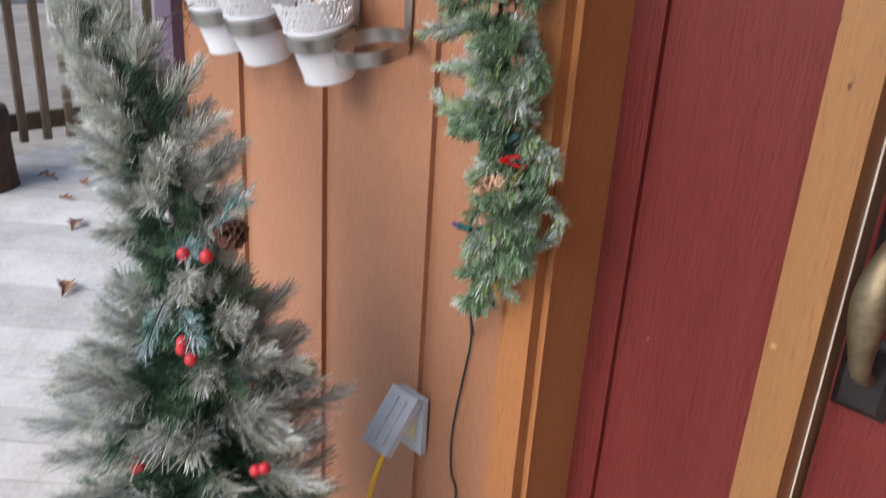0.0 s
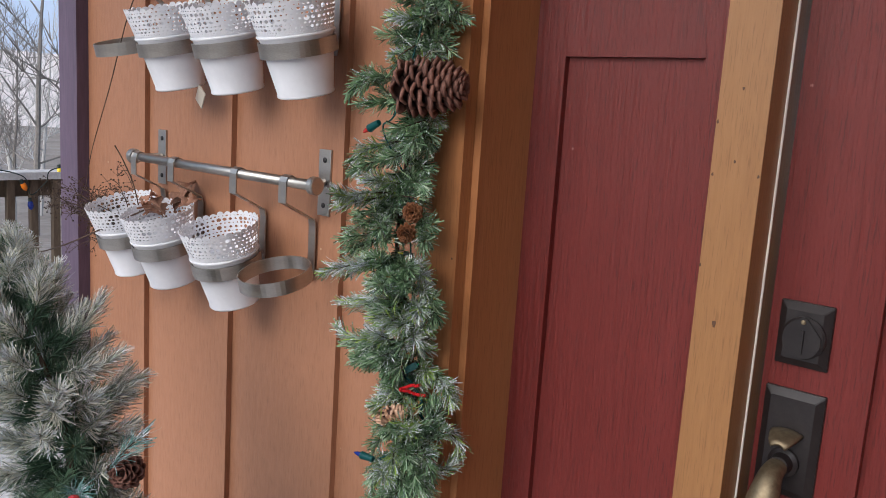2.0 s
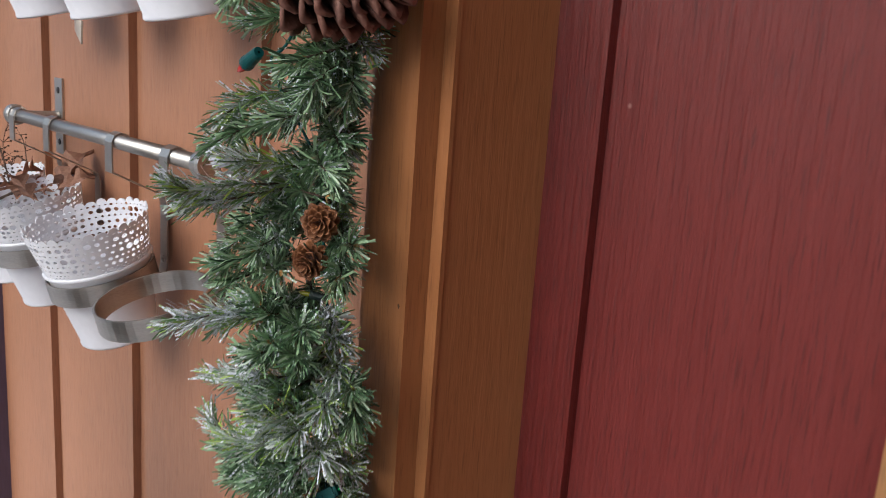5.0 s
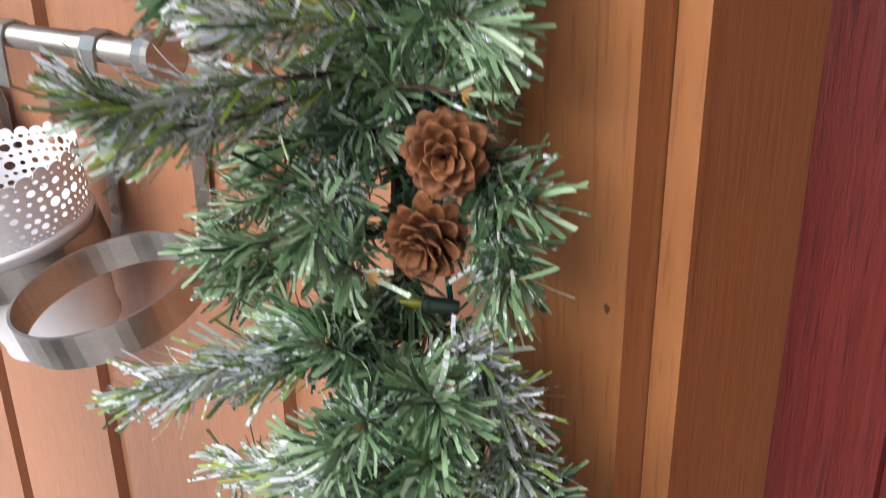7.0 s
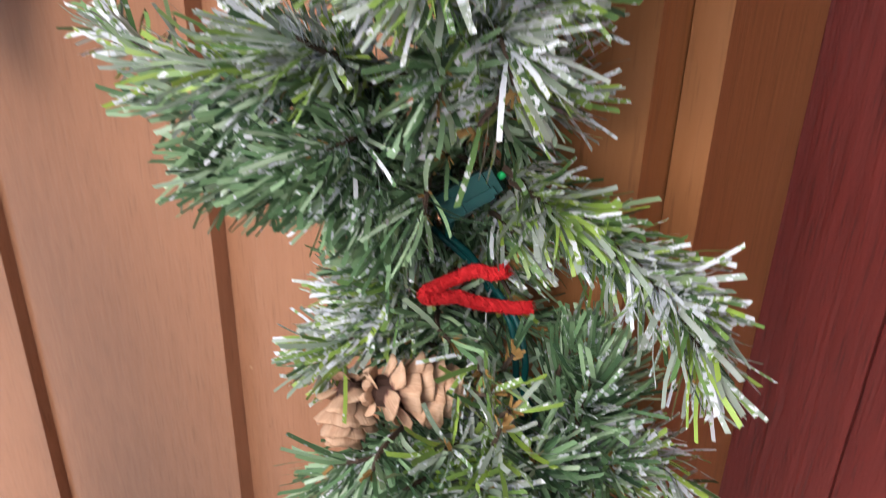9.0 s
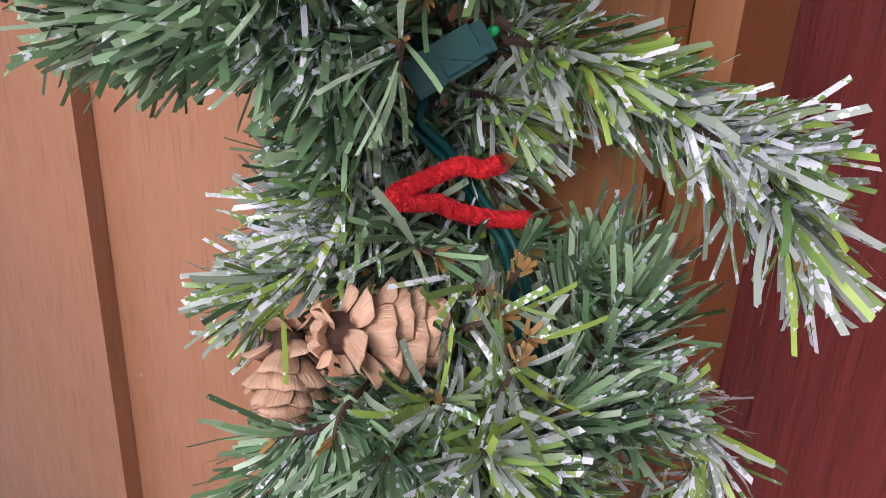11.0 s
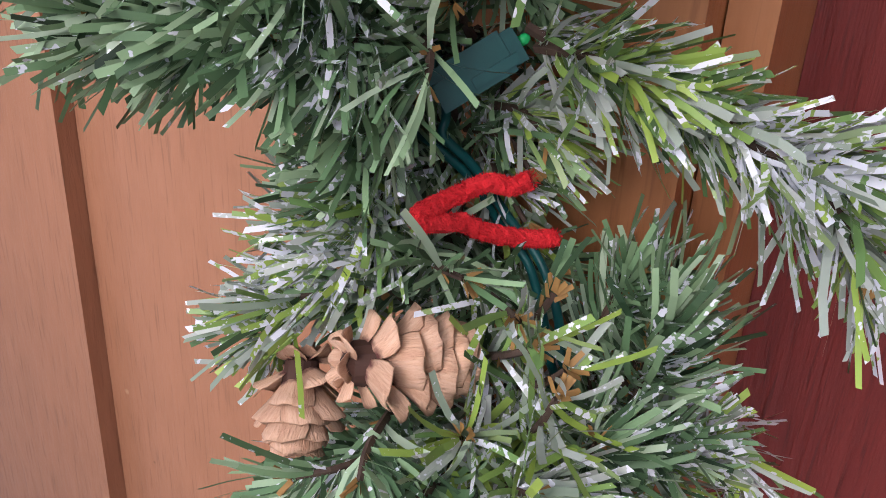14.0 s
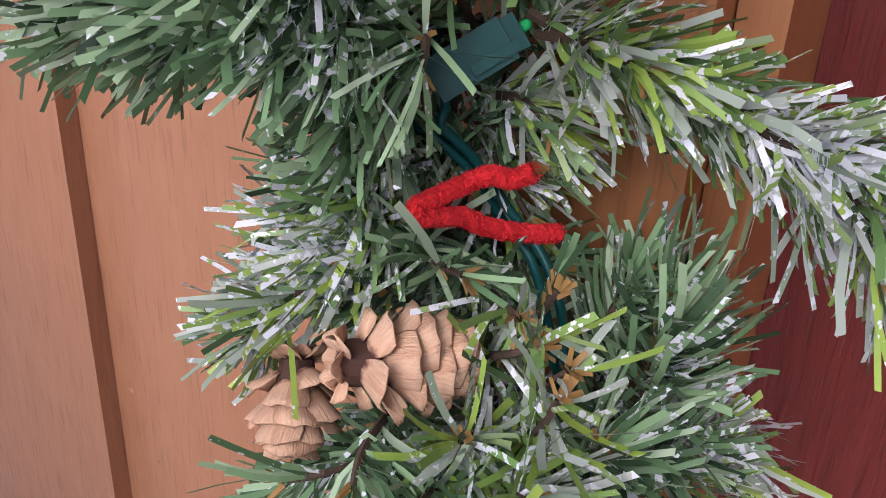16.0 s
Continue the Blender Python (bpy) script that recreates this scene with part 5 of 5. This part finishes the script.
def scale_mesh(name, long, wide, thick, cup, round_tip, mat):
    """One cone scale along +z, facing +y, thicker at the tip."""
    bm = bmesh.new()
    rows = []
    for i in range(6):
        u = i / 5
        wv = wide * (0.35 + 0.65 * math.sin(min(u * 1.25, 1.0) * math.pi / 2)) * (math.sqrt(max(1 - ((u - 0.72) / 0.30) ** 2, 0.03)) if u > 0.72 and round_tip else 1.0)
        rows.append([(wv * 0.5 * s, cup * u * u + 0.25 * wv * (s * s), u * long, thick * (0.35 + 0.65 * u)) for s in (-1, -0.5, 0, 0.5, 1)])
    top = [[bm.verts.new((x, y, z)) for x, y, z, t in row] for row in rows]
    bot = [[bm.verts.new((x * 0.96, y - t, z)) for x, y, z, t in row] for row in rows]
    for i in range(5):
        for k in range(4):
            bm.faces.new((top[i][k], top[i + 1][k], top[i + 1][k + 1], top[i][k + 1]))
            bm.faces.new((bot[i][k], bot[i][k + 1], bot[i + 1][k + 1], bot[i + 1][k]))
        for k in (0, 4):
            bm.faces.new((top[i][k], bot[i][k], bot[i + 1][k], top[i + 1][k]))
    for k in range(4):
        bm.faces.new((top[5][k], bot[5][k], bot[5][k + 1], top[5][k + 1]))
    bmesh.ops.recalc_face_normals(bm, faces=bm.faces)
    me = bpy.data.meshes.new(name)
    bm.to_mesh(me)
    bm.free()
    for p in me.polygons:
        p.use_smooth = True
    me.materials.append(mat)
    return me


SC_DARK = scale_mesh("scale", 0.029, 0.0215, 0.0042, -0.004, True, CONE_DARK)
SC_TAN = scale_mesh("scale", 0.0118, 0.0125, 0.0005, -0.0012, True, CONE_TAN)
SC_RUST = scale_mesh("scale", 0.0125, 0.0085, 0.0006, -0.0015, True, CONE_RUST)


def cone(label, at, axis, length, radius, n, me, open_angle, size=1.0, group="", seed=1, twirl=0.0, rosette=0):
    """A cone whose scales spiral from its base to its tip; origin at its middle."""
    r = random.Random(seed)
    c = thing("pine_cone", label, "pine cone", at, group)
    q = Vector(axis).normalized().to_track_quat("Z", "Y")
    c.rotation_mode = "QUATERNION"
    c.rotation_quaternion = q
    bm = bmesh.new()
    lathe(bm, [(0.001, -length / 2), (radius * 0.35, -length * 0.42), (radius * 0.42, -length * 0.1), (radius * 0.28, length * 0.25), (0.001, length * 0.42)], 14)
    part("core", bm, CONE_CORE, c)
    for i in range(n):
        u = i / (n - 1)
        a = i * 2.39996 + twirl
        prof = math.sin(math.pi * (0.16 + 0.80 * u)) ** 0.75
        rc = radius * 0.25 * prof
        tilt = open_angle * (1.0 - 0.80 * u) + r.uniform(-0.07, 0.07) + (0.25 if u < 0.12 else 0)
        z = -length * 0.42 + u * length * 0.72
        k = size * (0.52 + 0.48 * prof) * r.uniform(0.92, 1.08)
        m = Matrix.Rotation(a, 4, "Z") @ Matrix.Translation((0, -rc, z)) @ Matrix.Rotation(tilt, 4, "X") @ Matrix.Rotation(r.uniform(-0.12, 0.12), 4, "Z")
        link("scale", me, None, c, "", m @ Matrix.Scale(k, 4))
    for i in range(rosette):                    # small folded scales round the stem's end
        a = i * 2.39996 + 1.0
        m = Matrix.Rotation(a, 4, "Z") @ Matrix.Translation((0, -0.0012, -length * 0.44)) @ Matrix.Rotation(1.75 + 0.09 * i + r.uniform(-0.1, 0.1), 4, "X")
        link("scale", me, None, c, "", m @ Matrix.Scale(size * (0.62 - 0.035 * i), 4))
    return c


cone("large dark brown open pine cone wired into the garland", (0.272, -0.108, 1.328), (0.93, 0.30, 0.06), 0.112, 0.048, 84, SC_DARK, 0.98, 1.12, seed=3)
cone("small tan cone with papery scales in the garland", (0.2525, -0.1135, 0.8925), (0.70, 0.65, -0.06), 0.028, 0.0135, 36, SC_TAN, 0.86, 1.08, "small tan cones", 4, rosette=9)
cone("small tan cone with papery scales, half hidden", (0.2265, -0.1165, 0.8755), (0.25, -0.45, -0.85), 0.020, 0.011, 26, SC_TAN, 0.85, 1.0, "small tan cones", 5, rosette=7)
cone("small rust-brown cone in the garland", (0.255, -0.107, 1.166), (0.50, -0.75, 0.05), 0.018, 0.014, 40, SC_RUST, 1.25, 1.0, "small rust cones", 6)
cone("small rust-brown cone in the garland", (0.249, -0.110, 1.138), (0.30, -0.80, -0.25), 0.018, 0.014, 40, SC_RUST, 1.25, 0.98, "small rust cones", 7)


# ---- light string and tie on the garland ----
def fuzzy(bm, pts, radius, hairs, seed):
    r = random.Random(seed)
    tube(bm, pts, radius, 9)
    for v in bm.verts:
        v.co += Vector((r.uniform(-1, 1), r.uniform(-1, 1), r.uniform(-1, 1))) * radius * 0.16
    for k in range(hairs):
        i = r.randrange(len(pts) - 1)
        p = Vector(pts[i]).lerp(Vector(pts[i + 1]), r.random())
        d = Vector((r.uniform(-1, 1), r.uniform(-1, 1), r.uniform(-1, 1))).normalized()
        e = d.orthogonal().normalized() * 0.00011
        a = p + d * radius * 0.85
        b = p + d * radius * r.uniform(1.12, 1.32)
        bm.faces.new([bm.verts.new(a - e), bm.verts.new(a + e), bm.verts.new(b)])


bm = bmesh.new()
fuzzy(bm, spline([(0.2660, -0.087, 0.9282), (0.2622, -0.089, 0.9264), (0.2583, -0.0915, 0.9272), (0.2542, -0.095, 0.9252), (0.2512, -0.100, 0.9235), (0.2495, -0.1055, 0.9222), (0.2505, -0.1045, 0.9205), (0.2545, -0.0955, 0.9185), (0.2573, -0.091, 0.9156), (0.2613, -0.086, 0.9136), (0.2658, -0.081, 0.9122), (0.2695, -0.077, 0.9120)], 6), 0.0021, 9000, 2)
tagged(part("chenille_tie", bm, CHENILLE), "red fuzzy chenille wire twisted round the garland", "wire tie")

lights = thing("light_string", "green light string wound through the garland", "light string", (0, 0, 0))
for way in (
    [(0.232, -0.07, 1.02), (0.238, -0.08, 0.955), (0.2455, -0.088, 0.940), (0.2462, -0.090, 0.935), (0.252, -0.086, 0.928), (0.259, -0.082, 0.917), (0.268, -0.082, 0.908), (0.2755, -0.088, 0.900), (0.280, -0.095, 0.8935), (0.279, -0.085, 0.878), (0.265, -0.08, 0.85), (0.238, -0.128, 0.824)],
    [(0.228, -0.07, 1.02), (0.230, -0.080, 0.945), (0.236, -0.086, 0.9345), (0.243, -0.088, 0.9318), (0.251, -0.084, 0.924), (0.257, -0.080, 0.913), (0.265, -0.081, 0.906), (0.272, -0.088, 0.899), (0.2775, -0.095, 0.892), (0.275, -0.085, 0.878), (0.262, -0.08, 0.85), (0.238, -0.126, 0.822)],
):
    bm = bmesh.new()
    tube(bm, spline(way, 8), 0.0011, 8)
    part("wire", bm, WIRE_GREEN, lights, smooth=True)
bm = bmesh.new()
tube(bm, spline([(0.25, -0.09, 1.45), (0.22, -0.11, 1.30), (0.20, -0.115, 1.27), (0.225, -0.09, 1.2), (0.236, -0.088, 1.12), (0.232, -0.07, 1.02)], 8), 0.00115, 8)
part("wire", bm, WIRE_GREEN, lights, smooth=True)


def socket(at, way, tip_mat, size=1.0, body=WIRE_GREEN):
    """Teal lamp holder with a small bulb, along +z of its own."""
    s = new("lamp_holder")
    s.parent = lights
    s.matrix_basis = Matrix.Translation(at) @ Vector(way).normalized().to_track_quat("Z", "Y").to_matrix().to_4x4() @ Matrix.Scale(size, 4)
    bm = bmesh.new()
    lathe(bm, [(0.001, -0.013), (0.0038, -0.013), (0.0045, -0.010), (0.0052, 0.004), (0.0056, 0.0045), (0.0056, 0.0075), (0.005, 0.008), (0.003, 0.0085)], 16)
    part("holder_body", bm, body, s)
    bm = bmesh.new()
    lathe(bm, [(0.003, 0.0078), (0.0032, 0.013), (0.0022, 0.018), (0.0006, 0.0215)], 12)
    part("bulb", bm, tip_mat, s, smooth=True)


socket((0.2200, -0.136, 0.8235), (-1, -0.1, 0.0), BULB_BLUE)
socket((0.196, -0.130, 1.274), (-0.8, 0.05, -0.38), BULB_RED)
socket((0.2405, -0.098, 1.1075), (-0.75, -0.62, 0.12), plain("olive_bulb", (0.16, 0.17, 0.01), 0.2), 0.62, WIRE_DARK)
# flat-sided holder above the tie
con = new("square_holder")
con.parent = lights
con.matrix_basis = Matrix.Translation((0.2525, -0.0895, 0.9502)) @ Matrix.Rotation(radians(36), 4, "Z") @ Matrix.Rotation(radians(-33), 4, "Y") @ Matrix.Rotation(radians(-14), 4, "X")
part("holder_body", box(bmesh.new(), -0.0098, 0.0072, -0.0042, 0.0042, -0.0046, 0.0044), WIRE_GREEN, con, bevel=0.0009)
part("holder_collar", box(bmesh.new(), 0.0073, 0.0102, -0.0036, 0.0036, -0.0038, 0.0036), WIRE_GREEN, con, bevel=0.0006)
part("holder_step", box(bmesh.new(), -0.0094, -0.0022, -0.0050, -0.0043, -0.0040, 0.0016), WIRE_GREEN, con, bevel=0.0004)
part("holder_clip", box(bmesh.new(), -0.002, 0.0085, -0.0052, -0.0043, -0.0034, -0.0012), WIRE_GREEN, con, bevel=0.0003)
bm = bmesh.new()
tube(bm, [(0.0103, 0, 0), (0.0118, 0, 0), (0.0128, 0, 0)], [0.0012, 0.0012, 0.0006], 12)
part("bulb", bm, plain("green_bulb", (0.03, 0.55, 0.16), 0.15), con, smooth=True)

bm = bmesh.new()
tube(bm, spline([(0.19, -0.08, 0.70), (0.163, -0.05, 0.655), (0.146, -0.03, 0.625), (0.132, -0.01, 0.585), (0.128, -0.006, 0.55), (0.116, -0.006, 0.474), (0.101, -0.006, 0.362), (0.106, -0.006, 0.285), (0.122, -0.006, 0.240), (0.10, -0.02, 0.12), (0.05, -0.05, DECK + 0.006), (-0.1, -0.09, DECK + 0.006)], 8), 0.0019, 7)
tube(bm, spline([(0.15, -0.035, 0.632), (0.155, -0.03, 0.60), (0.146, -0.02, 0.588), (0.140, -0.02, 0.61)], 6), 0.0017, 6)
tagged(part("hanging_light_cord", bm, WIRE_DARK, smooth=True), "dark green light cord hanging from the garland's end", "cord")


# ---- small frosted tree ----
def small_tree():
    t = thing("artificial_tree", "small frosted artificial pine tree with cones and red berries", "tree", (-0.08, -0.40, DECK))
    off = Vector((0.08, 0.40, -DECK))
    axis = [Vector(p) for p in spline([(-0.08, -0.40, DECK), (-0.08, -0.40, 0.3), (-0.078, -0.40, 0.55), (-0.085, -0.40, 0.74), (-0.14, -0.40, 0.87), (-0.26, -0.40, 0.965), (-0.35, -0.40, 1.025)], 12)]
    bm = bmesh.new()
    tube(bm, [p + off for p in axis], [0.010 - 0.0088 * i / (len(axis) - 1) for i in range(len(axis))], 8)
    part("trunk", bm, TWIG, t)
    bm = bmesh.new()
    lathe(bm, [(0.001, 0.0), (0.11, 0.0), (0.115, 0.02), (0.10, 0.13), (0.09, 0.14), (0.001, 0.14)], 24)
    part("base", bm, BARREL, t)
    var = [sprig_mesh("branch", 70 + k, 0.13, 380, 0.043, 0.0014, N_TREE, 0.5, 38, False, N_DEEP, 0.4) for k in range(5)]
    teal = [sprig_mesh("pick", 90 + k, 0.07, 110, 0.03, 0.0015, N_TEAL, 0.3, 45) for k in range(2)]
    plainv = [sprig_mesh("branch", 80 + k, 0.13, 300, 0.042, 0.0013, N_DEEP, 0.5, 40) for k in range(2)]
    reach = [(0.0, 0.24), (0.45, 0.22), (0.55, 0.19), (0.60, 0.17), (0.66, 0.11), (0.70, 0.08), (0.74, 0.085), (0.79, 0.11), (0.85, 0.125), (0.92, 0.115), (0.98, 0.085), (1.06, 0.055)]
    r = random.Random(9)
    n = 245
    for k in range(n):
        z = 0.14 + 0.90 * (k / n) ** 0.85
        i = min(range(len(axis)), key=lambda j: abs(axis[j].z - z))
        a = axis[i]
        for (p, q), (s, u) in zip(reach, reach[1:]):
            if p <= z <= s:
                rr = q + (u - q) * (z - p) / (s - p)
        ang = k * 2.39996 + r.uniform(-0.3, 0.3)
        up = 0.35 + 0.5 * max(z - 0.75, 0) * 3 + r.uniform(-0.35, 0.25)
        d = Vector((math.cos(ang), math.sin(ang), up)).normalized()
        if z > 0.9:
            d = (d + Vector((-0.5, 0, 0.3))).normalized()
        root = a + off + d * 0.012
        tip = root + d * max(rr * r.uniform(0.72, 1.0) - 0.012, 0.05)
        m, size = along(root, tip, 0.13, r.uniform(-1.2, 1.2) + math.pi)
        me = r.choice(plainv) if (r.random() < 0.34 and z < 0.80) else r.choice(var)
        wide = min(max(size, 0.8), 1.05)
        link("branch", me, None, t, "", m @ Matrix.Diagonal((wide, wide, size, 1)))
    for p, q in (((0.04, -0.47, 0.72), (0.115, -0.485, 0.715)), ((-0.01, -0.39, 0.80), (0.045, -0.37, 0.86)), ((0.02, -0.45, 0.80), (0.08, -0.47, 0.815)), ((0.0, -0.47, 0.72), (0.05, -0.52, 0.69))):
        m, size = along(Vector(p) + off, Vector(q) + off, 0.07)
        link("pick", r.choice(teal), None, t, "blue-green plastic pick", m @ Matrix.Diagonal((0.9, 0.9, size, 1)))
    berries = []
    for c in ((0.075, -0.485, 0.685), (0.094, -0.483, 0.678), (0.083, -0.487, 0.70), (0.075, -0.475, 0.815), (0.125, -0.47, 0.828), (-0.06, -0.50, 0.43), (-0.085, -0.497, 0.41), (-0.09, -0.49, 0.43), (0.16, -0.42, 0.52), (0.145, -0.425, 0.51)):
        bm = bmesh.new()
        bmesh.ops.create_uvsphere(bm, u_segments=14, v_segments=10, radius=0.0085)
        for v in bm.verts:
            v.co = v.co * (1 + 0.05 * noise.noise(v.co * 200)) + Vector(c) + off
        part("berry", bm, BERRY, t, "dull red plastic berry", smooth=True)


small_tree()
cone("brown pine cone tied to the small tree", (-0.008, -0.365, 0.792), (0.55, -0.55, 0.2), 0.055, 0.026, 48, SC_DARK, 1.2, 0.72, seed=12)
